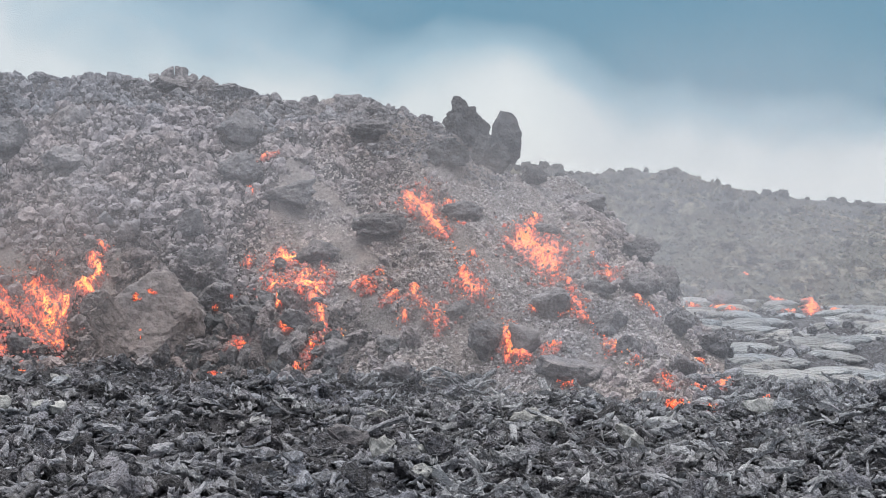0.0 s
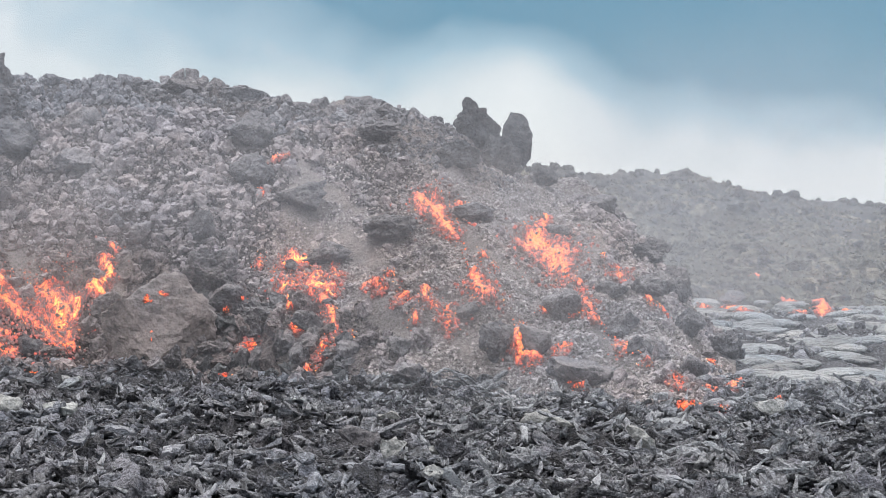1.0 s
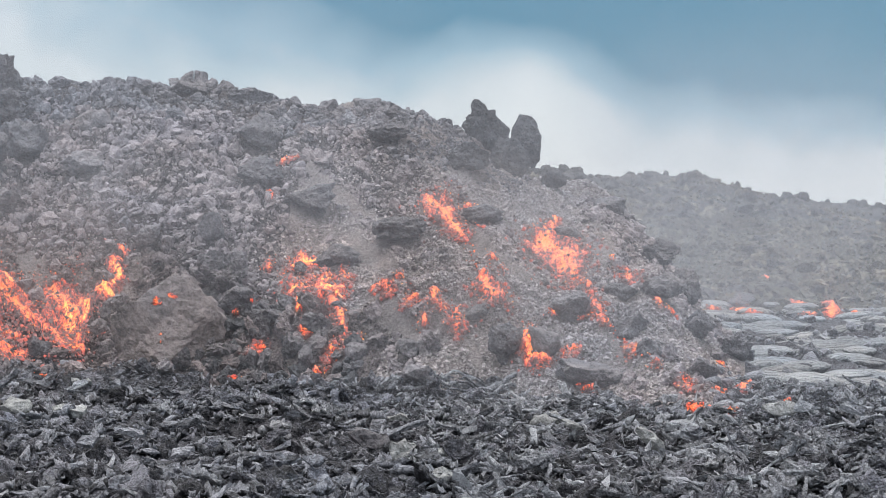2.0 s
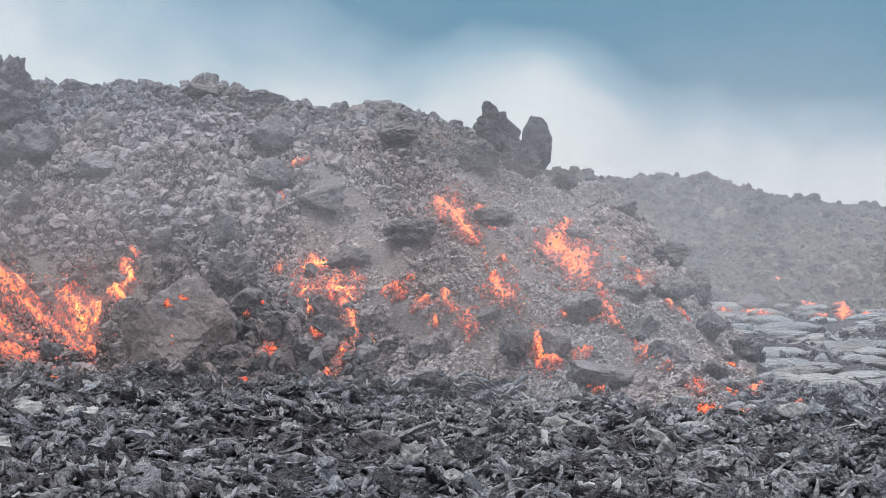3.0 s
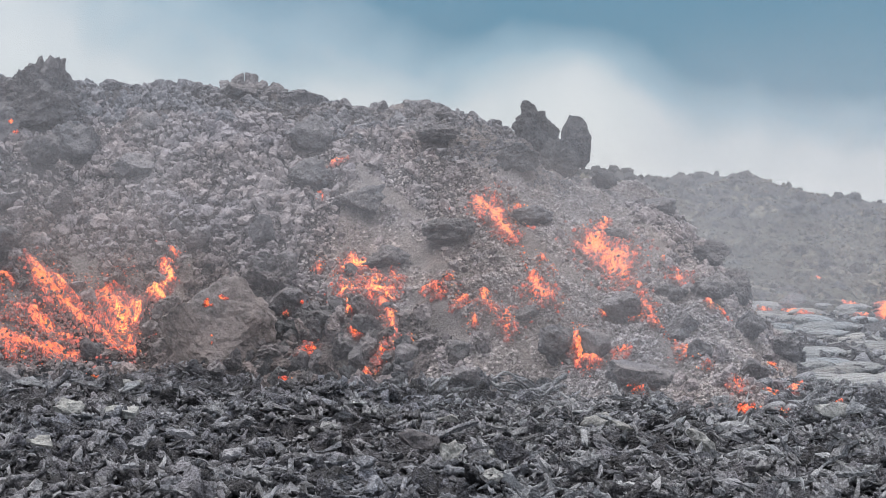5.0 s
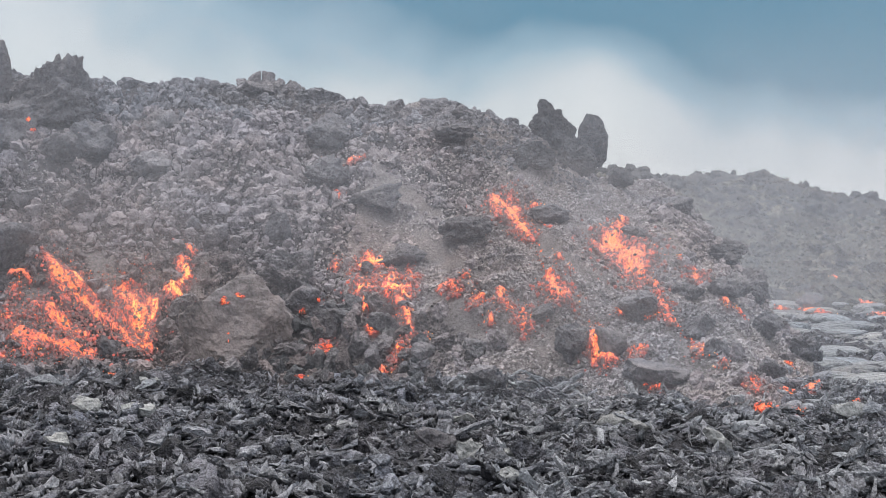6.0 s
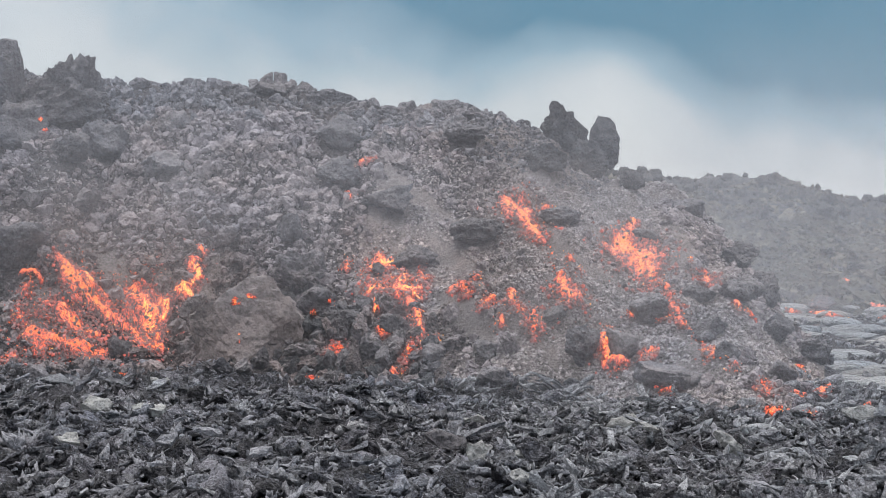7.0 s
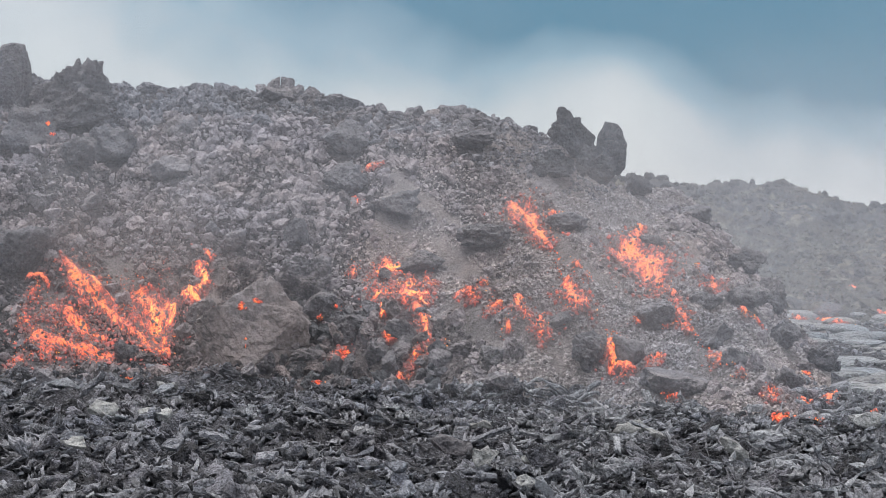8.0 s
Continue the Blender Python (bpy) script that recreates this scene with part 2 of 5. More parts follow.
def value_noise(x, y, z=0.0, seed=0):
    x, y, z = np.broadcast_arrays(np.asarray(x, float), np.asarray(y, float), np.asarray(z, float))
    ix, iy, iz = np.floor(x).astype(np.int64), np.floor(y).astype(np.int64), np.floor(z).astype(np.int64)
    fx, fy, fz = x - ix, y - iy, z - iz
    fx, fy, fz = (f * f * (3 - 2 * f) for f in (fx, fy, fz))

    def corner(a, b, c):
        h = ((ix + a) * 374761393 + (iy + b) * 668265263 + (iz + c) * 2147483647 + seed * 144269504) & 0xFFFFFFFF
        h = ((h ^ (h >> 13)) * 1274126177) & 0xFFFFFFFF
        h = ((h ^ (h >> 16)) * 2246822519) & 0xFFFFFFFF
        return ((h ^ (h >> 13)) & 0xFFFFFF) / float(0xFFFFFF) * 2 - 1

    def face(c):
        lo = corner(0, 0, c) * (1 - fx) + corner(1, 0, c) * fx
        hi = corner(0, 1, c) * (1 - fx) + corner(1, 1, c) * fx
        return lo * (1 - fy) + hi * fy
    return face(0) * (1 - fz) + face(1) * fz


def fbm(x, y, z=0.0, octaves=4, seed=0, gain=0.5):
    total, size, amp = 0.0, 1.0, 1.0
    for k in range(octaves):
        total = total + amp * value_noise(x * size, y * size, np.asarray(z) * size, seed + 7 * k)
        size, amp = size * 2.03, amp * gain
    return total


# the flow front: heading in degrees, distance of its toe, distance and height of its crest
FRONT = np.array([
    (-130, 50, 62, 0.0), (-60, 50, 62, 7.5), (-20, 50, 62, 8.2), (-14.4, 50, 62, 8.2), (-12.6, 50, 62, 8.0), (-11.2, 50, 62, 7.75),
    (-9.6, 49.5, 62, 7.75), (-6.4, 48.5, 62, 7.55), (-3.7, 46.5, 61, 7.5), (-1.0, 46, 60, 7.2), (1.3, 45, 59.5, 6.65),
    (2.6, 44.5, 59, 6.0), (3.4, 44.3, 58.5, 5.25), (5.05, 43.5, 58, 4.75), (6.2, 42.5, 57.5, 3.75), (7.15, 41.5, 57, 2.7), (8.15, 41, 56, 1.25),
    (8.8, 41, 55, 0.45), (9.8, 47, 54, 0.0), (180, 47, 54, 0.0)])
# the far hill: heading, height of its ridge
RIDGE = np.array([(-180, 2.0), (-20, 4.0), (2, 5.7), (4.2, 6.1), (5.3, 5.6), (6.9, 5.55), (8.7, 5.3), (10.2, 4.6), (11.4, 4.15), (13, 3.75), (20, 3.4), (60, 3.0), (180, 2.0)])


def smooth(v):
    v = np.clip(v, 0, 1)
    return v * v * (3 - 2 * v)


def front_at(x, y):
    """Where a place lies on the flow front: 0 at the toe, 1 at the crest; and the crest's height."""
    r, th = np.hypot(x, y), np.degrees(np.arctan2(x, y))
    wob = 0.8 * fbm(x * 0.23, y * 0.23, 0, 2, 5)
    toe, crest, high = (np.interp(th, FRONT[:, 0], FRONT[:, k]) for k in (1, 2, 3))
    return (r - toe - wob) / (crest - toe), high, r, th


def ground(x, y, fine=True):
    x, y = np.asarray(x, float), np.asarray(y, float)
    s, high, r, th = front_at(x, y)
    up = np.clip(s, 0, 1)
    face = high * (up + 0.10 * np.sin(np.pi * up))
    drop = np.interp(th, (-20, 2, 5, 9), (0.02, 0.06, 0.3, 0.4))
    back = high - np.maximum(s - 1, 0) * 12 * drop * (1 + 0.05 * np.maximum(s - 1, 0))
    flow = np.where(s > 1, np.maximum(back, 0), face)
    far = np.interp(th, RIDGE[:, 0], RIDGE[:, 1]) * (smooth((r - 80) / 36) - 0.4 * smooth((r - 125) / 200))
    z = np.maximum(flow, far) + 2.55 * smooth(1 - r / 18)
    near = smooth((r - 14) / 10)
    rough = np.clip(0.35 + 0.65 * up, 0, 1) * np.clip(high / 3, 0.25, 1)
    z = z + near * (0.34 * fbm(x * 0.31, y * 0.31, 0, 2, 11) + 0.24 * rough * fbm(x * 0.55, y * 0.55, 0, 3, 3))
    # gullies and ribs that run down the face
    z = z + near * np.clip(np.minimum(s * 4, (1.2 - s) * 3), 0, 1) * np.clip(high / 4, 0, 1) * 0.34 * fbm(th * 0.62, r * 0.09, 0, 2, 45)
    if fine:
        z = z + near * (0.12 * fbm(x * 2.1, y * 2.1, 0, 3, 21))
    return z


# end of the shape of the land


rng = np.random.default_rng(4)


def solid(name, verts, tris, mat, flat=True, parent=None, **tags):
    """One mesh object from arrays of places and triangles."""
    me = bpy.data.meshes.new(name)
    me.vertices.add(len(verts))
    me.vertices.foreach_set("co", np.asarray(verts, np.float32).ravel())
    tris = np.asarray(tris, np.int32)
    n, k = tris.shape
    me.loops.add(n * k)
    me.loops.foreach_set("vertex_index", tris.ravel())
    me.polygons.add(n)
    me.polygons.foreach_set("loop_start", np.arange(n, dtype=np.int32) * k)
    me.polygons.foreach_set("loop_total", np.full(n, k, np.int32))
    me.polygons.foreach_set("use_smooth", np.full(n, not flat) if isinstance(flat, bool) else ~flat)
    me.update(calc_edges=True)
    me.materials.append(mat)
    ob = new(name, me)
    if parent:
        ob.parent = parent
    return tagged(ob, **tags)


# ---------------------------------------------------------------- the ground, one sheet to the horizon
def build_ground():
    th = np.radians(np.concatenate([np.linspace(-180, -20, 40), np.linspace(-17.0, 17.0, 270), np.linspace(20, 180, 40)]))
    r = np.concatenate([np.linspace(0.0, 22, 16), np.linspace(22.5, 44, 90), np.linspace(44.1, 66, 190), np.linspace(66.4, 84, 70),
                        np.linspace(84.4, 124, 70), np.geomspace(126, 4500, 26)])
    T, R = np.meshgrid(th, r)
    X, Y = R * np.sin(T), R * np.cos(T)
    Z = ground(X, Y)
    # crumbled surface of the flow
    inside = smooth((R - 24) / 3) * (1 - smooth((R - 130) / 40))
    Z = Z + inside * 0.07 * fbm(X * 4.3, Y * 4.3, Z * 4.3, 2, 31)
    m, n = T.shape
    i = np.arange(m * n).reshape(m, n)
    quads = np.stack([i[:-1, :-1], i[:-1, 1:], i[1:, 1:], i[1:, :-1]], -1).reshape(-1, 4)[:, ::-1]
    ob = solid("ground", np.stack([X, Y, Z], -1).reshape(-1, 3), quads, M_SHADED_GROUND, flat=False,
               label="grey volcanic ground of ash and crumbled lava", category="ground", kind="structure")
    # the older field before the flow is darker rock, gap shade in its colour too, the hill behind it olive-grey
    s, high, r, th = front_at(X, Y)
    s = s + 0.05 * fbm(X * 1.5, Y * 1.5, 0, 2, 9)
    kind = np.where((r > 76) & (th > 1), 2, np.where((s < -0.1) | (high < 0.1), 1, 0))[:-1, :-1].ravel()
    ob.data.materials.append(M_FIELD)
    ob.data.materials.append(M_HILL)
    ob.data.materials.append(M_RIDGE)
    kind = np.where((kind == 2) & ((r + 5 * fbm(X * 0.2, Y * 0.2, 0, 2, 12))[:-1, :-1].ravel() > 104), 3, kind)
    ob.data.polygons.foreach_set("material_index", kind.astype(np.int32))
    return ob


land = build_ground()


# ---------------------------------------------------------------- stone shapes
def ball(level):
    bm = bmesh.new()
    bmesh.ops.create_icosphere(bm, subdivisions=level, radius=1.0)
    v = np.array([x.co[:] for x in bm.verts])
    f = np.array([[x.index for x in p.verts] for p in bm.faces])
    bm.free()
    return v, f


def stone(level, seed, cuts=7, rough=0.25, freq=1.4):
    """A broken block: a ball cut by planes, roughened by noise, about 1 across."""
    g = np.random.default_rng(seed)
    v, f = ball(level)
    for _ in range(cuts):
        n = g.normal(size=3)
        n /= np.linalg.norm(n)
        over = np.maximum(v @ n - g.uniform(0.35, 0.8), 0)
        v = v - n * over[:, None] * 0.95
    d = v / np.linalg.norm(v, axis=1)[:, None]
    o = g.uniform(0, 50, 3)
    wob = fbm(d[:, 0] * freq * 1.5 + o[0], d[:, 1] * freq * 1.5 + o[1], d[:, 2] * freq * 1.5 + o[2], 4, seed, 0.62)
    v = v * (1 + rough * wob)[:, None]
    v = v * (1 + (0.03 if level < 4 else 0.008) * g.normal(size=(len(v), 1)))
    v = v - (v.max(0) + v.min(0)) / 2
    return v / (v.max(0) - v.min(0)).max(), f


def ragged(level, seed):
    """A twisted clinker: ridges, spines and hollows on a broken lump, about 1 across."""
    g = np.random.default_rng(seed)
    v, f = ball(level)
    for _ in range(3):
        n = g.normal(size=3)
        n /= np.linalg.norm(n)
        v = v - n * np.maximum(v @ n - g.uniform(0.4, 0.8), 0)[:, None]
    o, long = g.uniform(0, 50, 3), g.uniform(0.45, 0.8)
    total = np.zeros(len(v))
    for k, (freq, amp) in enumerate(((1.3, 0.55), (2.7, 0.34), (5.3, 0.2))):
        total += amp * (0.6 - 2 * np.abs(value_noise(v[:, 0] * freq * long + o[0], v[:, 1] * freq + o[1], v[:, 2] * freq + o[2], seed + 9 * k)))
    v = v * np.maximum(1 + 0.75 * total, 0.25)[:, None] * (1, 0.75, 0.65)
    v = v - (v.max(0) + v.min(0)) / 2
    return v / (v.max(0) - v.min(0)).max(), f


def shard(seed, sides=10, rings=2, slim=0.5, thick=0.14, bend=0.35, folds=0.03, warp=0.0, jag=0.74, curl=0.0):
    """A plate of broken crust, bent, with ropy folds on its upper face, about 1 long."""
    g = np.random.default_rng(seed)
    a = np.linspace(0, 2 * np.pi, sides, endpoint=False) + g.uniform(-0.2, 0.2, sides)
    rad = g.uniform(jag, 1.0, sides)
    top, low = [(0, 0)], []
    for k in range(1, rings + 1):
        q = k / rings
        top += [(q * rad[i] * np.cos(a[i]), q * rad[i] * np.sin(a[i])) for i in range(sides)]
    p = np.array(top) * (0.5, 0.5 * slim)
    curve = bend * (p[:, 0] ** 2) * g.choice([-1, 1]) + bend * g.uniform(-1, 1) * p[:, 0] * p[:, 1] * 2
    curve = curve + curl * (p[:, 1] / slim) ** 2
    fold = folds * np.sin(p[:, 0] * g.uniform(16, 26) + 4 * p[:, 1] + g.uniform(0, 6))
    rag = 0.012 * g.normal(size=len(p))
    o = g.uniform(0, 40, 2)
    rag = rag + warp * fbm(p[:, 0] * 3.2 + o[0], p[:, 1] * 4.5 + o[1], 0, 3, seed, 0.6)
    up = np.column_stack([p, curve + fold + rag + thick / 2])
    down = np.column_stack([p * 0.93, curve - thick / 2 + 0.03 * g.normal(size=len(p))])
    n = len(p)
    f = []
    for base, turn in ((0, 1), (n, -1)):
        for i in range(sides):
            j = (i + 1) % sides
            f.append((base, base + 1 + i, base + 1 + j)[::turn])
            for k in range(rings - 1):
                b0, b1 = base + 1 + k * sides, base + 1 + (k + 1) * sides
                f += [(b0 + i, b1 + i, b1 + j)[::turn], (b0 + i, b1 + j, b0 + j)[::turn]]
    rim = 1 + (rings - 1) * sides
    for i in range(sides):
        j = (i + 1) % sides
        f += [(rim + i, n + rim + i, n + rim + j), (rim + i, n + rim + j, rim + j)]
    return np.vstack([up, down]), np.array(f)


def turns(n, g, tilt=180.0):
    """Random turns about the vertical, tipped by up to so many degrees."""
    out = np.empty((n, 3, 3))
    for i in range(n):
        t = radians(g.uniform(-tilt, tilt)), radians(g.uniform(-tilt, tilt)), g.uniform(0, 2 * math.pi)
        out[i] = np.array(Euler(t).to_matrix())
    return out


def strewn(name, shapes, P, S, R, mat, keen=0, flat=True, draw=rng, **tags):
    """Many loose pieces as one object of stuff; keen: how many last faces of a smooth piece form its broken rim."""
    V, T, at, G, edge = [], [], 0, [], []
    pick = draw.integers(0, len(shapes), len(P))
    for k, (v, f) in enumerate(shapes):
        m = np.nonzero(pick == k)[0]
        if not len(m):
            continue
        w = np.einsum("nij,nvj->nvi", R[m], v[None] * S[m][:, None, :]) + P[m][:, None, :]
        V.append(w.reshape(-1, 3))
        G.append((v[None, :, 1] * S[m][:, None, 1]).ravel())
        T.append((f[None] + (np.arange(len(m)) * len(v))[:, None, None]).reshape(-1, 3) + at)
        edge.append(np.tile(np.arange(len(f)) >= len(f) - keen, len(m)))
        at += len(m) * len(v)
    ob = solid(name, np.vstack(V), np.vstack(T), mat, flat=np.concatenate(edge) if keen else flat, kind="stuff", **tags)
    ob.data.attributes.new("grain", "FLOAT", "POINT").data.foreach_set("value", np.concatenate(G).astype(np.float32))
    return ob


# ---------------------------------------------------------------- molten lava
MELT = []   # strokes of melt, which loose stones keep clear of


def stroke_distance(x, y, line):
    """How far inside a stroke of melt a place lies: 1 on its middle line, 0 on its edge."""
    best = np.full(np.shape(x), -9.0)
    pts = line if len(line) > 1 else [line[0], (line[0][0] + 0.01, line[0][1], line[0][2])]
    for (x0, y0, w0), (x1, y1, w1) in zip(pts[:-1], pts[1:]):
        dx, dy = x1 - x0, y1 - y0
        t = np.clip(((x - x0) * dx + (y - y0) * dy) / (dx * dx + dy * dy), 0, 1)
        d = np.hypot(x - x0 - t * dx, (y - y0 - t * dy) * 1.0)
        best = np.maximum(best, 1 - d / (w0 + t * (w1 - w0)))
    return best


def one_patch(keep, inside):
    """Of a ragged field, only the patch that hangs together with its middle line."""
    got = inside > 0.6
    for _ in range(60):
        more = got.copy()
        more[1:] |= got[:-1]
        more[:-1] |= got[1:]
        more[:, 1:] |= got[:, :-1]
        more[:, :-1] |= got[:, 1:]
        more &= keep > 0
        if (more == got).all():
            break
        got = more
    return np.where(got, keep, -1.0)


def scattered_embers(line, count):
    """Loose glowing crumbs strewn along a stroke."""
    g = np.random.default_rng(len(bpy.data.objects))
    L, n = np.array(line), 3 * count
    k, t = g.integers(0, max(len(line) - 1, 1), n), g.uniform(0, 1, n)[:, None]
    C = L[k] * (1 - t) + L[np.minimum(k + 1, len(line) - 1)] * t
    x, y = C[:, 0] + g.normal(0, 0.6, n) * C[:, 2], C[:, 1] + g.normal(0, 0.7, n) * C[:, 2]
    s = 0.014 + 0.035 * g.uniform(0, 1, n) ** 2.5
    P = np.column_stack([x, y, ground(x, y) + 0.13])
    return strewn("embers", SPARKS, P, s[:, None] * g.uniform(0.7, 1.3, (n, 3)), turns(n, g), M_EMBER,
                  label="loose glowing crumbs scattered below a lava seep", category="embers")


def lava(line, cool=False, hot=False, sparse=False, embers=20, label="glowing orange molten lava breaking through grey rubble"):
    """A ragged sheet of melt that lies on the slope, with crumbs of crust and glowing stones."""
    if sparse:
        return scattered_embers(line, embers)
    line = [(x, y, 1.7 * w) for x, y, w in line]
    MELT.append(line)
    seeps = len(bpy.data.objects)
    g = np.random.default_rng(seeps)
    mat = M_LAVA_COOL if cool else M_LAVA_HOT if hot else M_LAVA
    pad = max(p[2] for p in line) * 1.5
    xs = np.arange(min(p[0] for p in line) - pad, max(p[0] for p in line) + pad, 0.045)
    ys = np.arange(min(p[1] for p in line) - pad * 1.4, max(p[1] for p in line) + pad * 1.4, 0.055)
    X, Y = np.meshgrid(xs, ys)
    (xa, ya, _), (xb, yb, _) = line[0], line[-1]
    run = math.hypot(xb - xa, yb - ya) if len(line) > 1 else 0.0
    dx, dy = ((xb - xa) / run, (yb - ya) / run) if run > 0.5 else (-xa / math.hypot(xa, ya), -ya / math.hypot(xa, ya))
    along, across = (X - xa) * dx + (Y - ya) * dy, (X - xa) * dy - (Y - ya) * dx
    seed = (seeps % 97) * 3.7
    inside = stroke_distance(X, Y, line)
    keep = inside + 0.36 * fbm(across * 5.5 + seed, along * 4.0, seed, 4, 60, 0.85) + 0.26 * fbm(X * 1.4 + seed, Y * 0.9, 0, 2, 61) + 0.05
    keep = one_patch(np.where(inside > 0.6, np.maximum(keep, 0.08), keep), inside)
    Z = ground(X, Y) + 0.09 + 0.07 * fbm(X * 3, Y * 3, 0, 3, 71) + 0.16 * np.clip(keep, 0, 0.6)
    m, n = X.shape
    i = np.arange(m * n).reshape(m, n)
    quads = np.stack([i[:-1, :-1], i[:-1, 1:], i[1:, 1:], i[1:, :-1]], -1)
    quads = quads[(keep[:-1, :-1] > 0) & (keep[1:, 1:] > 0)]
    used, back = np.unique(quads, return_inverse=True)
    if len(quads) < 4:
        return
    V = np.stack([X, Y, Z], -1).reshape(-1, 3)[used]
    ob = solid("lava_seep", V, back.reshape(-1, 4), mat, flat=False, label=label, category="lava", group="lava seeps on the slope")
    for key, field in (("down_flow", along + seed), ("across_flow", across), ("core", np.clip(keep - 0.1, 0, 1))):
        ob.data.attributes.new(key, "FLOAT", "POINT").data.foreach_set("value", field.ravel()[used].astype(np.float32))
    # glowing crumbs round it, and dark crust on it
    L = np.array(line)
    for name, count, low, high, reach, shapes, stuff in (("ember", embers * 4, 0.012, 0.036, 1.3, SPARKS, mat), ("crust", embers // 2 if embers > 14 else 2, 0.03, 0.09, 1.0, CHIPS, M_BOULDER)):
        k, t = g.integers(0, max(len(line) - 1, 1), count), g.uniform(0, 1, count)[:, None]
        C = L[k] * (1 - t) + L[np.minimum(k + 1, len(line) - 1)] * t
        x = C[:, 0] + g.normal(0, 0.6 * reach, count) * C[:, 2]
        y = C[:, 1] + g.normal(0, 0.65 * reach, count) * C[:, 2]
        s = g.uniform(low, high, count)
        P = np.column_stack([x, y, ground(x, y) + (0.22 if name == "crust" else 0.16)])
        strewn(name, shapes, P, s[:, None] * g.uniform(0.7, 1.3, (count, 3)), turns(count, g), M_EMBER if name == "ember" else stuff, parent=ob,
               label="glowing crumbs of lava" if name == "ember" else "black crumbs of crust")
    # stones round its edge, with a dull red glow standing in for its light
    if embers > 12:
        count = embers * 11
        k, t = g.integers(0, max(len(line) - 1, 1), count), g.uniform(0, 1, count)[:, None]
        C = L[k] * (1 - t) + L[np.minimum(k + 1, len(line) - 1)] * t
        x = C[:, 0] + g.normal(0, 0.95, count) * C[:, 2]
        y = C[:, 1] + g.normal(-0.25, 1.0, count) * C[:, 2]
        s = 0.03 + 0.08 * g.uniform(0, 1, count) ** 2
        P = np.column_stack([x, y, ground(x, y) + 0.1 + 0.3 * s])
        strewn("red_lit_gravel", SPARKS, P, s[:, None] * g.uniform(0.8, 1.5, (count, 3)), turns(count, g), M_RED_LIT, draw=g, parent=ob, label="stones given a dull red glow for the melt's light")
    return ob


CHIPS = [stone(1, 170 + k, 3, 0.3, 1.6) for k in range(12)]
SPARKS = [(np.array([(1, 0, 0), (-1, 0, 0), (0, 1, 0), (0, -1, 0), (0, 0, 1), (0, 0, -1)]) * 0.5 * rng.uniform(0.7, 1.3, (6, 1)),
           np.array([(0, 2, 4), (2, 1, 4), (1, 3, 4), (3, 0, 4), (2, 0, 5), (1, 2, 5), (3, 1, 5), (0, 3, 5)])) for k in range(6)]
# streams of melt at the foot of the slope
lava([(-11.41, 51.41, 0.15), (-11.07, 51.02, 0.26), (-10.71, 50.72, 0.28), (-10.32, 50.62, 0.28), (-10.02, 50.59, 0.19), (-9.68, 50.35, 0.13), (-9.1, 50.03, 0.1), (-8.4, 49.72, 0.07)], embers=60)
lava([(-10.57, 51.17, 0.14), (-10.51, 50.8, 0.13), (-10.39, 50.61, 0.1)], hot=True, embers=23)
lava([(-9.48, 51.08, 0.15), (-9.2, 50.79, 0.33), (-8.93, 50.5, 0.4), (-8.72, 50.15, 0.26), (-8.56, 49.91, 0.12)], embers=60)
lava([(-9.23, 50.96, 0.12), (-8.85, 50.43, 0.13), (-8.67, 50.06, 0.09)], hot=True, embers=22)
lava([(-8.51, 50.79, 0.06), (-8.35, 50.48, 0.07), (-8.51, 50.23, 0.07)], hot=True, embers=15)
lava([(-7.94, 52.1, 0.11), (-7.75, 51.67, 0.09), (-7.86, 51.28, 0.07), (-8.18, 50.81, 0.1), (-7.87, 50.98, 0.12)], hot=True, embers=29)
lava([(-7.77, 52.49, 0.09)], embers=10)
lava([(-12.18, 49.94, 0.13), (-11.94, 49.82, 0.13)], embers=18)
lava([(-11.48, 50.08, 0.09), (-11.23, 50, 0.07)], cool=True, embers=13)
lava([(-11.01, 50.05, 0.15), (-10.7, 49.98, 0.18), (-10.41, 49.99, 0.1), (-10.05, 49.93, 0.09)], embers=30)
lava([(-11.75, 49.48, 0.09), (-11.31, 49.15, 0.18), (-10.89, 49.21, 0.1)], cool=True, embers=23)
lava([(-10.7, 49.33, 0.1), (-10.27, 49.32, 0.16), (-9.85, 49.61, 0.1)], cool=True, embers=23)
lava([(-12.26, 50.87, 0.05), (-11.94, 50.79, 0.05), (-11.65, 50.56, 0.05)], cool=True, embers=12)
lava([(-12.11, 50.39, 0.09), (-11.98, 50.47, 0.06)], cool=True, embers=13)
lava([(-8.79, 47.13, 0.11)], cool=True, embers=11)
lava([(-12.16, 48.71, 0.07), (-11.9, 48.78, 0.07)], cool=True, embers=13)
lava([(-11.05, 51.98, 0.28), (-10.47, 51.35, 0.39), (-9.89, 50.7, 0.33)], sparse=True, embers=52)
lava([(-9.28, 51.79, 0.27), (-9.05, 51.2, 0.3), (-9.08, 50.72, 0.45), (-8.8, 50.12, 0.35)], sparse=True, embers=60)
lava([(-12.08, 50.27, 0.3), (-11.2, 49.92, 0.38), (-10.35, 49.7, 0.29)], sparse=True, embers=52)
lava([(-12.03, 49.44, 0.24), (-10.92, 49.02, 0.32), (-10.15, 49.42, 0.23)], sparse=True, embers=43)
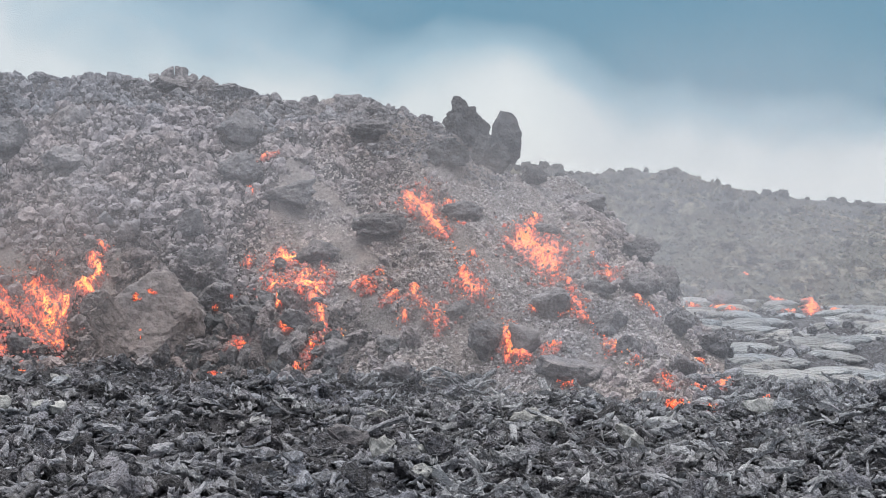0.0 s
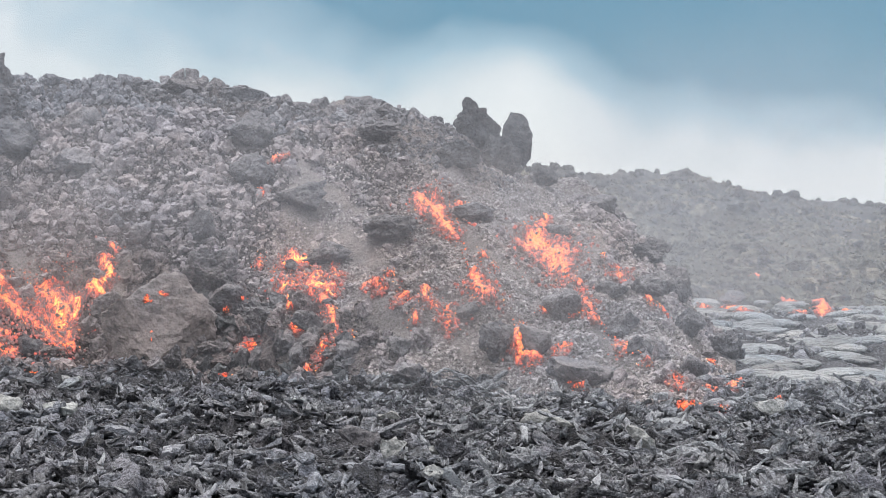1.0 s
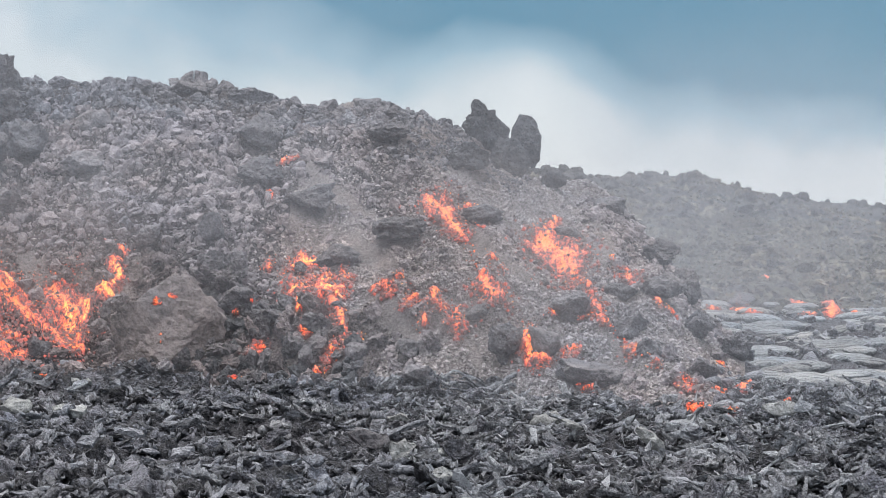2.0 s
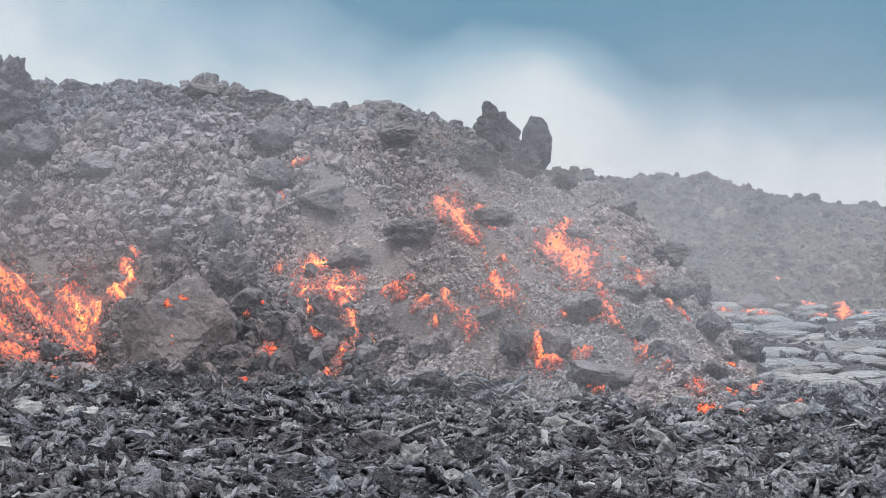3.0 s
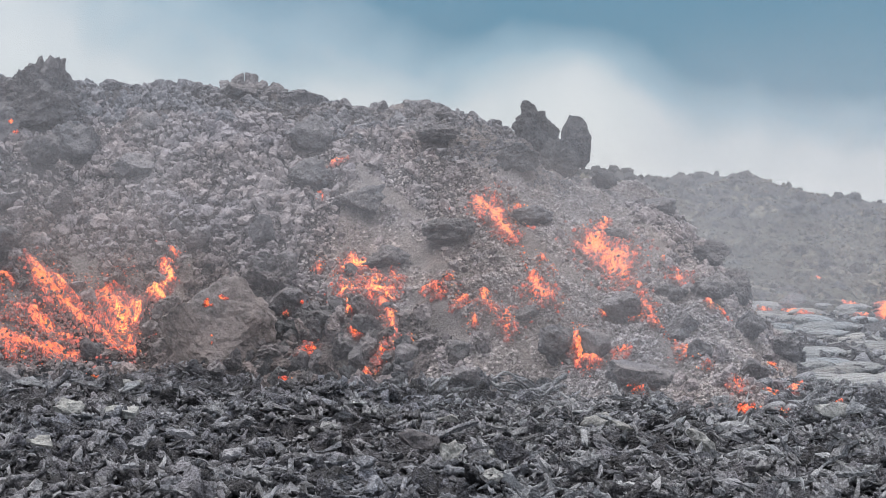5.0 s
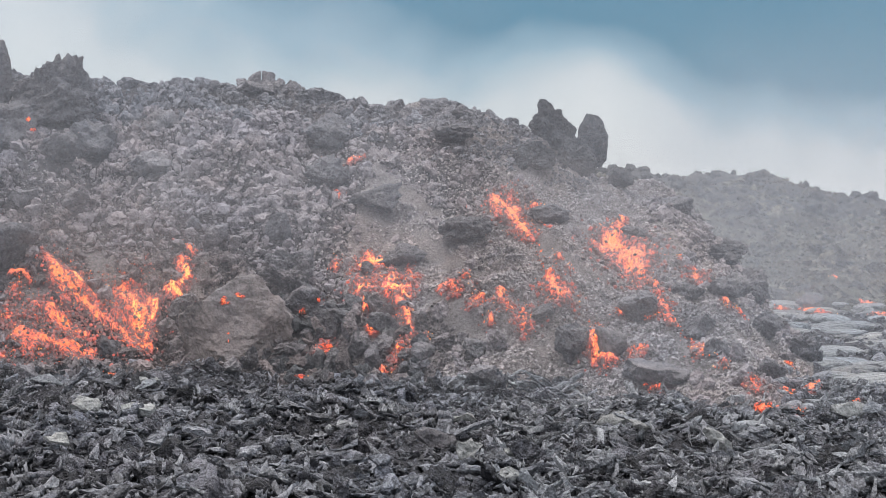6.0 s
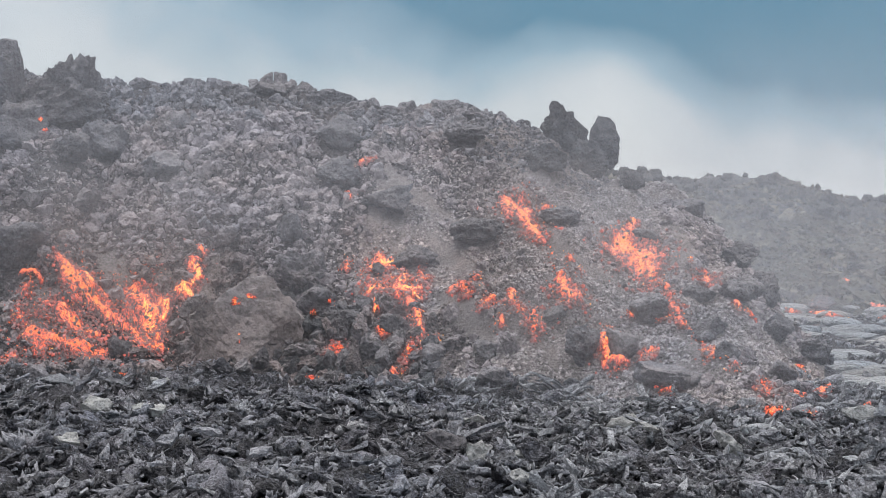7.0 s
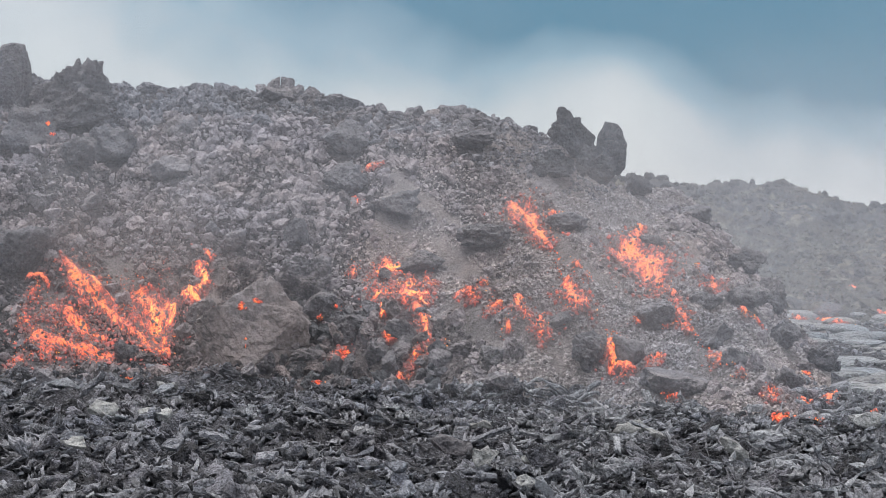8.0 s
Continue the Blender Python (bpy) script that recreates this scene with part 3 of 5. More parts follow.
# melt under the ledge in the middle
lava([(-3.76, 51.32, 0.1)], embers=10)
lava([(-3.14, 50.96, 0.12), (-2.96, 51.21, 0.12), (-2.66, 51.03, 0.1)], hot=True, embers=22)
lava([(-3.05, 49.54, 0.19), (-2.88, 49.84, 0.16), (-2.58, 50.18, 0.1)], hot=True, embers=27)
lava([(-2.88, 48.94, 0.07), (-2.83, 48.57, 0.06)], hot=True, embers=12)
lava([(-2.24, 50.44, 0.07), (-2.27, 50.03, 0.1), (-2.31, 49.1, 0.13), (-1.97, 49.56, 0.14), (-1.83, 48.83, 0.08)], hot=True, embers=31)
lava([(-1.85, 50.78, 0.05), (-1.7, 49.94, 0.07), (-1.59, 50.06, 0.07)], embers=15)
lava([(-2.05, 48.74, 0.08), (-1.85, 48.29, 0.08), (-1.73, 47.68, 0.06), (-1.63, 47.15, 0.05)], embers=19)
lava([(-3.5, 50.85, 0.21), (-2.58, 50.09, 0.35), (-1.91, 49.76, 0.32)], sparse=True, embers=48)
lava([(-4.46, 49.12, 0.06)], cool=True, embers=8)
lava([(-4.02, 49.38, 0.06), (-4.04, 49.08, 0.05)], cool=True, embers=10)
lava([(-3.88, 47.67, 0.08), (-3.65, 47.77, 0.08)], cool=True, embers=14)
lava([(-3.41, 47.32, 0.05)], cool=True, embers=8)
lava([(-2.63, 47.95, 0.1)], embers=10)
lava([(-1.96, 46.99, 0.1), (-1.97, 46.9, 0.08)], cool=True, embers=15)
lava([(-1.32, 46.87, 0.08)], cool=True, embers=10)
lava([(-2.3, 46.33, 0.08)], embers=10)
lava([(-4.3, 46.54, 0.11)], cool=True, embers=11)
lava([(-4.6, 46.84, 0.05)], cool=True, embers=8)
lava([(-0.94, 49.15, 0.1), (-0.66, 47.99, 0.08), (-0.46, 47.59, 0.05)], embers=17)
lava([(-0.43, 49.25, 0.06), (-0.28, 49.25, 0.05)], cool=True, embers=10)
lava([(-0.24, 46.86, 0.05), (-0.16, 47.02, 0.05), (0.06, 47.23, 0.05)], embers=14)
lava([(0.52, 47.15, 0.07), (0.52, 46.86, 0.07), (0.78, 46.49, 0.05)], embers=15)
lava([(0.98, 46.48, 0.11), (1.02, 46.14, 0.09)], embers=16)
lava([(0.25, 46.36, 0.08)], cool=True, embers=10)
lava([(-0.75, 49.15, 0.2), (-0.11, 47.19, 0.25), (0.5, 46.61, 0.22), (0.97, 46.43, 0.13)], sparse=True, embers=46)
# vents high on the slope
lava([(-3.71, 55.5, 0.05), (-3.51, 55.43, 0.06), (-3.3, 55.48, 0.05)], embers=13)
lava([(-3.91, 53.98, 0.05), (-3.83, 53.46, 0.05)], embers=10)
lava([(-13.46, 58.38, 0.05), (-12.89, 56.47, 0.05)], cool=True, embers=10)
# chutes of melt on the upper slope
lava([(0.81, 53.59, 0.09), (0.66, 53.12, 0.29), (0.92, 51.83, 0.27), (1.12, 51.34, 0.15), (1.29, 50.94, 0.09)], embers=47)
lava([(1.46, 52.7, 0.09)], embers=10)
lava([(0.29, 52.8, 0.06), (0.47, 52.24, 0.08)], cool=True, embers=12)
lava([(0.99, 51.39, 0.21), (1.41, 50.45, 0.17), (1.82, 47.81, 0.22), (2.21, 47.34, 0.16)], sparse=True, embers=43)
lava([(1.96, 48.74, 0.08)], cool=True, embers=10)
lava([(2.19, 48.05, 0.07)], cool=True, embers=9)
lava([(1.66, 47.94, 0.08), (1.86, 47.4, 0.21), (2.09, 47.06, 0.15)], embers=28)
lava([(3.87, 53.3, 0.06), (3.71, 52.43, 0.11), (3.52, 51.47, 0.27), (3.67, 50.97, 0.44), (3.9, 50.19, 0.38), (4.03, 48.88, 0.14)], embers=60)
lava([(3.98, 48.68, 0.1), (4.05, 48.84, 0.08)], cool=True, embers=15)
lava([(4.16, 49.48, 0.14), (4.35, 47.63, 0.17), (4.52, 46.51, 0.19), (4.77, 44.44, 0.13), (5.37, 43.08, 0.1)], sparse=True, embers=43)
lava([(4.36, 48.53, 0.05), (4.37, 47.39, 0.07), (4.45, 46.52, 0.09), (4.51, 45.53, 0.05)], cool=True, embers=19)
lava([(4.98, 43.8, 0.08), (4.9, 44.18, 0.05)], cool=True, embers=13)
lava([(5.37, 43.05, 0.08)], cool=True, embers=10)
lava([(5.52, 49.95, 0.1), (5.41, 48.95, 0.17)], embers=19)
lava([(5.11, 49.92, 0.07)], sparse=True, embers=9)
lava([(5.9, 47.06, 0.07), (5.97, 46.88, 0.05)], embers=12)
lava([(6.27, 46.99, 0.07)], embers=9)
lava([(3.45, 47.29, 0.05), (3.34, 46.77, 0.07)], embers=12)
lava([(4.07, 46.75, 0.09)], embers=10)
lava([(2.63, 45.99, 0.1), (2.65, 45.33, 0.12), (2.72, 44.72, 0.1), (2.9, 44.5, 0.07), (3.1, 44.35, 0.05)], embers=24)
lava([(2.68, 46.35, 0.16), (2.84, 45.8, 0.19)], sparse=True, embers=24)
lava([(3.47, 44.37, 0.09), (3.68, 44.49, 0.05)], cool=True, embers=13)
lava([(3.94, 44.26, 0.05)], cool=True, embers=8)
# at the toe of the flank
lava([(5.85, 41.63, 0.07), (5.79, 41.02, 0.08)], embers=15)
lava([(5.66, 39.34, 0.13), (5.93, 39.67, 0.12)], embers=20)
lava([(6.22, 38.33, 0.07)], cool=True, embers=10)
lava([(6.43, 41.12, 0.05), (6.56, 41.13, 0.05)], cool=True, embers=10)
lava([(7.28, 45.92, 0.07)], cool=True, embers=9)
lava([(6.95, 41.24, 0.07), (7.32, 42.2, 0.05)], cool=True, embers=13)
lava([(3.76, 43.05, 0.05), (4.03, 42.82, 0.05)], cool=True, embers=10)
lava([(7.61, 39.39, 0.05)], cool=True, embers=8)
# beyond the ropy field
lava([(12.75, 76.56, 0.24), (12.3, 71.07, 0.20)], embers=15)
lava([(15.99, 88.35, 0.20)], embers=9)
lava([(15.23, 78.77, 0.14), (15.57, 78.61, 0.14)], cool=True, embers=11)
lava([(15.25, 75.44, 0.17), (14.25, 69.29, 0.15)], embers=13)
lava([(17.06, 79.37, 0.21), (14.82, 68.92, 0.24)], embers=15)
lava([(11.69, 76, 0.17)], cool=True, embers=9)
lava([(15.35, 67.7, 0.12)], cool=True, embers=8)


# ---------------------------------------------------------------- boulders
def boulder(x, y, z, w, d, h, seed=1, rough=0.2, cuts=13, lean=0.0, crag=0.65, boxy=0.0, taper=0.0, shear=0.0, turn=0.0, dark=False, mat=None, label="", freq=1.4, name="boulder", planes=()):
    """One large rock of that width, depth and height, with its middle at the place given."""
    v, f = stone(5 if w > 1.2 else 4, seed, cuts, rough, freq)
    v = v @ np.array(Euler((0, radians(lean), radians(turn))).to_matrix()).T
    v = v - (v.max(0) + v.min(0)) / 2
    v = v / (v.max(0) - v.min(0))
    v = np.sign(v) * np.abs(2 * v) ** (1 - boxy) / 2
    v[:, :2] *= (1 - taper * (v[:, 2:3] + 0.5))
    v[:, 0] += shear * v[:, 2]
    v = v - (v.max(0) + v.min(0)) / 2
    v = v / (v.max(0) - v.min(0)) * (w, d, h)
    if planes:
        v = ball(5)[0] * 1.35
        for nx, ny, nz, away in planes:
            n = np.array((nx, ny, nz)) / math.sqrt(nx * nx + ny * ny + nz * nz)
            v = v - n * np.maximum(v @ n - away, 0)[:, None]
        f = ball(5)[1]
        v = v * (1 + 0.07 * fbm(v[:, 0] * 1.7, v[:, 1] * 1.7, v[:, 2] * 1.7, 5, seed, 0.6))[:, None] * (w / 2, d / 2, h / 2)
    # blocky breaks: every patch of the skin stands a little in or out, and is tilted its own way
    g = np.random.default_rng(seed + 5)
    unit = v / (w, d, h)
    for count, depth in ((26, 0.10), (90, 0.05)):
        seeds = g.normal(size=(count, 3))
        seeds = 0.5 * seeds / np.linalg.norm(seeds, axis=1)[:, None]
        near = ((unit[:, None, :] - seeds[None]) ** 2).sum(-1).argmin(1)
        step = g.uniform(-1, 1, count)[near] * depth + ((unit - seeds[near]) * g.normal(0, 1.4 * depth, (count, 3))[near]).sum(1)
        v = v * (1 + crag * step)[:, None]
    fine = fbm(v[:, 0] * 6 + seed, v[:, 1] * 6, v[:, 2] * 6, 3, seed + 40, 0.6)
    n = v / (np.linalg.norm(v, axis=1)[:, None] + 1e-6)
    v = v + n * (0.05 * min(w, 1.5) * min(crag, 0.8) * fine)[:, None]
    ob = solid(name, v, f, mat or (M_DARK if dark else M_BOULDER), flat=crag > 0.5 or bool(planes), label=label or "large rough grey lava boulder on the rubble slope", category="boulder")
    ob.location = (x, y, z)
    SITES.append((x, y, max(w, d) / 2))
    return ob


SITES = []
boulder(-6.01, 48.57, 1.18, 2.62, 1.96, 2.56, seed=11, crag=0.85, mat=M_ASH, planes=[(0.05, -0.9, 0.42, 0.58), (0.3, 0.1, 0.95, 0.95), (0.8, 0.1, 0.6, 0.86), (0.99, 0, -0.05, 0.97), (0.6, -0.3, -0.75, 0.92), (-0.62, 0, 0.78, 0.7), (-0.5, -0.8, 0.1, 0.8), (0.7, -0.7, -0.2, 0.85), (-1, 0, 0, 1.0)], label='huge smooth ash-covered boulder at the foot of the slope')
boulder(2.72, 56.6, 5.52, 1.3, 1.05, 1.3, seed=84, crag=0.9, rough=0.22, cuts=7, mat=M_CRAG, label='dark saddle of rock between the pinnacles')
boulder(-4.99, 50.55, 2.35, 1.52, 1.22, 1.35, seed=62, crag=0.7, rough=0.22, cuts=9, turn=140, mat=M_BOULDER, label='bulky cracked boulder beside glowing lava')
# dark block put where only the shade under the bulky boulder falls
boulder(-4.40, 49.37, 1.72, 1.14, 0.91, 0.79, seed=63, dark=True, crag=0.42, rough=0.2, cuts=8, label='dark rock standing in for the shade under a bulky boulder')
boulder(2.19, 57.77, 6.46, 1.43, 1.15, 1.63, seed=13, rough=0.24, cuts=6, crag=0.9, mat=M_CRAG, taper=0.3, shear=-0.06, name='rock_pinnacle', label='dark jagged rock pinnacle on the crest of the flow')
boulder(3.36, 58.57, 6.06, 1.01, 0.81, 1.62, seed=14, rough=0.18, cuts=7, crag=0.9, mat=M_CRAG, boxy=0.2, taper=0.0, shear=0.16, name='rock_pinnacle', label='dark rounded rock pinnacle on the crest of the flow')
boulder(1.5, 54.83, 5.5, 1.25, 1.0, 0.85, seed=15, mat=M_CRAG, crag=0.6, rough=0.2, cuts=8, label='dark low boulder below the pinnacles')
boulder(-11.33, 57.19, 5.97, 1.38, 1.10, 1.38, seed=16, dark=True, crag=0.42, rough=0.2, cuts=8, label='dark rough boulder high on the slope')
boulder(-11.98, 55.34, 5.76, 1.27, 1.02, 0.91, seed=66, dark=True, crag=0.42, rough=0.2, cuts=8, label='broken dark boulder beside a rounder one')
boulder(-12.94, 59.13, 7.61, 2.75, 2.20, 2.13, seed=17, rough=0.36, cuts=5, crag=0.95, taper=0.35, boxy=0.1, shear=0.3, freq=1.8, dark=True, label='hump-backed jagged boulder on the crest')
boulder(-12.39, 58.62, 8.33, 0.62, 0.50, 0.73, seed=64, rough=0.22, cuts=6, taper=0.2, dark=True, label='knob of dark rock on the hump-backed boulder')
boulder(-14.71, 58.89, 8.02, 1.05, 0.84, 2.31, seed=61, rough=0.13, cuts=3, boxy=0.42, dark=True, label='tall upright rock on the crest')
boulder(-13.67, 56.18, 6.43, 1.86, 1.49, 1.50, seed=19, dark=True, crag=0.42, rough=0.2, cuts=8, label='wide grey boulder near the crest')
boulder(-13.18, 58.74, 6.99, 1.11, 0.89, 0.80, seed=67, crag=0.42, rough=0.2, cuts=8, label='pale-topped block on a wide grey boulder')
boulder(-12.57, 51.66, 2.98, 1.90, 1.52, 1.47, seed=20, dark=True, crag=0.42, rough=0.2, cuts=8, label='brown-black boulder above glowing lava')
boulder(-2.07, 51.15, 2.79, 1.36, 1.09, 0.74, seed=21, dark=True, crag=0.42, rough=0.2, cuts=8, label='dark ledge of rock over glowing lava')
boulder(-2.89, 50.95, 2.50, 0.59, 0.47, 0.41, seed=68, dark=True, crag=0.4, label='dark knob of rock amid glowing lava')
boulder(-4.24, 54.56, 5.08, 1.32, 1.06, 0.98, seed=22, dark=True, crag=0.42, rough=0.2, cuts=8, label='dark rough boulder with a lava vent beside it')
boulder(-2.87, 53.20, 4.33, 1.59, 1.28, 0.86, seed=23, dark=True, shear=0.3, crag=0.42, rough=0.2, cuts=8, label='dark flat-topped boulder in the gravel')
boulder(-4.43, 56.93, 6.24, 1.45, 1.16, 1.25, seed=24, dark=True, taper=0.2, crag=0.42, rough=0.2, cuts=8, label='dark weathered boulder below the crest')
boulder(-0.30, 51.38, 3.57, 1.54, 1.23, 0.62, seed=25, dark=True, crag=0.42, rough=0.2, cuts=8, label='low dark outcrop in the gravel')
boulder(1.86, 52.20, 3.90, 1.20, 0.96, 0.60, seed=26, dark=True, crag=0.42, rough=0.2, cuts=8, label='dark flat boulder beside a chute of lava')
boulder(3.79, 46.96, 1.70, 1.03, 0.83, 0.82, seed=27, crag=0.42, rough=0.2, cuts=8, label='angular grey boulder amid lava streaks')
boulder(2.14, 45.31, 0.95, 0.8, 0.69, 1.02, seed=28, dark=True, crag=0.6, rough=0.25, label='dark block with lava at its side')
boulder(3.03, 44.80, 0.92, 0.76, 0.64, 0.98, seed=29, crag=0.35, rough=0.12, mat=M_ASH, label='smooth brown boulder scorched by lava')
boulder(4.00, 43.37, 0.41, 1.66, 1.33, 0.70, seed=30, crag=0.4, rough=0.16, boxy=0.25, label='broad flat slab of rock at the toe')
boulder(6.29, 42.58, 0.54, 0.77, 0.62, 0.72, seed=31, crag=0.35, rough=0.15, label='rounded brown boulder at the toe')
boulder(5.60, 56.26, 4.19, 1.08, 0.86, 0.52, seed=32, dark=True, crag=0.42, rough=0.2, cuts=8, label='layered dark ledge on the flank')
boulder(6.65, 52.57, 2.81, 1.34, 1.07, 0.89, seed=33, rough=0.28, cuts=5, dark=True, crag=0.6, label='dark craggy rock on the flank')
boulder(7.20, 51.67, 1.99, 0.96, 0.77, 1.08, seed=34, rough=0.25, cuts=5, dark=True, crag=0.6, label='dark craggy rock on the flank')
boulder(6.90, 47.12, 1.25, 0.77, 0.62, 0.88, seed=35, rough=0.25, dark=True, crag=0.6, label='dark craggy rock low on the flank')
boulder(6.09, 47.63, 2.20, 1.08, 0.86, 0.69, seed=36, crag=0.42, rough=0.2, cuts=8, label='grey slab leaning on the flank')
boulder(5.10, 48.09, 2.06, 0.92, 0.74, 0.45, seed=69, dark=True, crag=0.42, rough=0.2, cuts=8, label='scorched dark block below a lava seep')
boulder(5.01, 45.25, 1.35, 1.00, 0.80, 0.63, seed=70, crag=0.42, rough=0.2, cuts=8, label='grey block on the flank')
boulder(-9.52, 58.28, 6.63, 1.09, 0.87, 0.75, seed=37, crag=0.42, rough=0.2, cuts=8, label='pale worn boulder high on the slope')
boulder(-5.37, 52.36, 3.53, 0.82, 0.66, 0.88, seed=38, dark=True, crag=0.42, rough=0.2, cuts=8, label='dark upright block in the rubble')
boulder(-7.13, 52.78, 3.33, 0.71, 0.57, 0.64, seed=39, crag=0.42, rough=0.2, cuts=8, label='pale block in the rubble')
boulder(-7.82, 53.31, 3.62, 0.50, 0.40, 0.47, seed=71, dark=True, crag=0.42, rough=0.2, cuts=8, label='dark angular block in the rubble')
boulder(-7.17, 62.99, 7.86, 1.06, 0.85, 0.55, seed=40, rough=0.2, cuts=5, boxy=0.3, dark=True, label='flat-topped boulder on the crest')
boulder(-5.23, 62.99, 7.58, 1.42, 1.14, 0.58, seed=41, rough=0.14, cuts=5, boxy=0.25, dark=True, label='rounded boulder on the crest')
boulder(-1.44, 62.60, 7.29, 1.01, 0.81, 0.58, seed=42, rough=0.25, cuts=6, boxy=0.25, dark=True, label='jagged boulder on the crest')
boulder(-8.50, 61.92, 7.85, 0.47, 0.38, 0.43, seed=43, rough=0.28, dark=True, label='small dark boulder on the crest')
boulder(-3.95, 62.32, 7.40, 0.47, 0.38, 0.36, seed=72, rough=0.28, dark=True, label='small dark boulder on the crest')
boulder(-2.76, 62.97, 7.33, 0.73, 0.58, 0.47, seed=73, rough=0.25, dark=True, label='low dark boulder on the crest')
boulder(-11.05, 61.61, 7.98, 0.72, 0.58, 0.40, seed=74, rough=0.25, dark=True, label='low dark boulder on the crest')
boulder(-0.50, 57.81, 6.89, 0.73, 0.59, 0.47, seed=75, rough=0.25, dark=True, label='dark boulder on the falling crest')
boulder(-2.41, 47.11, 0.66, 0.71, 0.57, 0.85, seed=44, crag=0.55, rough=0.28, label='dark clinker block in the toe rubble')
boulder(-2.90, 47.21, 0.71, 0.68, 0.55, 0.79, seed=45, crag=0.5, rough=0.25, label='grey clinker block in the toe rubble')
boulder(-3.61, 48.40, 1.29, 1.09, 0.87, 0.64, seed=46, dark=True, crag=0.42, rough=0.2, cuts=8, label='dark rubble block under the ledge')
boulder(-2.21, 47.84, 1.22, 1.08, 0.86, 0.72, seed=47, dark=True, shear=-0.4, crag=0.42, rough=0.2, cuts=8, label='dark wedge of rock beside the gravel chute')
boulder(-0.07, 45.70, 0.84, 0.69, 0.55, 0.45, seed=48, crag=0.42, rough=0.2, cuts=8, label='brown block half buried in gravel')
boulder(0.06, 43.78, 0.35, 0.71, 0.57, 0.53, seed=49, crag=0.42, rough=0.2, cuts=8, label='brown block half buried in gravel')
boulder(-1.33, 46.26, 0.63, 0.59, 0.47, 0.59, seed=76, crag=0.42, rough=0.2, cuts=8, label='grey block at the edge of the gravel chute')
boulder(5.32, 43.66, 1.00, 0.64, 0.51, 0.46, seed=50, dark=True, crag=0.42, rough=0.2, cuts=8, label='dark block on the lower flank')
boulder(4.04, 51.73, 3.38, 0.96, 0.77, 0.45, seed=51, dark=True, crag=0.42, rough=0.2, cuts=8, label='dark outcrop below the pinnacles')
boulder(4.02, 56.12, 4.89, 0.75, 0.60, 0.65, seed=52, rough=0.2, mat=M_CRAG, crag=0.5, label='dark rounded boulder on the flank crest')
boulder(-0.72, 55.96, 6.22, 1.29, 1.03, 0.65, seed=53, dark=True, crag=0.42, rough=0.2, cuts=8, label='dark ledge below the crest')
boulder(-9.42, 55.80, 5.30, 1.27, 1.02, 0.82, seed=54, crag=0.42, rough=0.2, cuts=8, label='brown boulder in the rubble')
boulder(-11.30, 54.25, 4.35, 0.96, 0.77, 0.57, seed=55, crag=0.42, rough=0.2, cuts=8, label='grey boulder in the rubble')
boulder(-12.59, 53.68, 4.31, 1.05, 0.84, 0.54, seed=77, crag=0.42, rough=0.2, cuts=8, label='grey boulder in the rubble')
boulder(-1.86, 48.49, 1.65, 0.36, 0.29, 0.31, seed=78, dark=True, crag=0.4, label='small dark block under the glowing ledge')
boulder(1.58, 46.70, 1.63, 0.81, 0.65, 0.38, seed=79, dark=True, crag=0.42, rough=0.2, cuts=8, label='dark block in the gravel')
boulder(7.84, 47.60, 0.70, 0.92, 0.74, 0.78, seed=56, rough=0.25, dark=True, crag=0.6, label='dark heap of rock on the ropy lava')
boulder(13.34, 79.02, 0.26, 1.16, 0.92, 0.79, seed=80, dark=True, crag=0.42, rough=0.2, cuts=8, label='dark rock at the edge of the ropy lava')
boulder(-10.74, 46.38, 0.08, 0.69, 0.55, 0.61, seed=81, crag=0.42, rough=0.2, cuts=8, label='round grey boulder at the toe')
boulder(-7.67, 49.25, 0.49, 0.63, 0.51, 0.61, seed=82, crag=0.42, rough=0.2, cuts=8, label='grey block at the foot of the slope')
boulder(-9.41, 49.74, 0.52, 0.82, 0.66, 0.64, seed=83, dark=True, crag=0.42, rough=0.2, cuts=8, label='grey block amid streams of lava')


# melt that shows on and between the blocks
def lava_spot(x, y, z, w, h, where):
    g = np.random.default_rng(int(w * 1000) + int(h * 100))
    V, F, count = [], [], 4 if w > 0.15 else 2
    for k in range(count):
        v, f = stone(3, int(g.integers(9999)), 3, 0.95, 2.6)
        F.append(f + k * len(v))
        V.append(v * g.uniform(0.35, 0.8, 3) + g.uniform(-0.3, 0.3, 3))
    v, f = np.vstack(V), np.vstack(F)
    ob = solid("lava_seep", v * (w, 0.14, h), f, M_LAVA_HOT, flat=False, label="small glowing lava seep " + where, category="lava")
    ob.location = (x, y, z)
    for key, field in (("down_flow", v[:, 2] * h + w * 9), ("across_flow", v[:, 0] * w), ("core", np.clip(0.75 - 0.9 * np.hypot(v[:, 0], v[:, 2]), 0, 1))):
        ob.data.attributes.new(key, "FLOAT", "POINT").data.foreach_set("value", field.astype(np.float32))


lava_spot(-6.05, 46.42, 1.89, 0.27, 0.24, 'on the great boulder')
lava_spot(-5.76, 46.49, 2.01, 0.35, 0.18, 'on the great boulder')
lava_spot(-5.97, 46.38, 1.08, 0.09, 0.12, 'on the great boulder')
lava_spot(-5.97, 46.37, 0.91, 0.05, 0.11, 'on the great boulder')
lava_spot(-2.61, 47.59, 1.16, 0.28, 0.22, 'between clinker blocks')
lava_spot(-4.15, 44.94, 0.19, 0.29, 0.18, 'between clinker blocks')
lava_spot(-4.42, 48.89, 1.51, 0.13, 0.20, 'in a crack between blocks')
lava_spot(-4.00, 48.93, 1.80, 0.14, 0.17, 'in a crack between blocks')
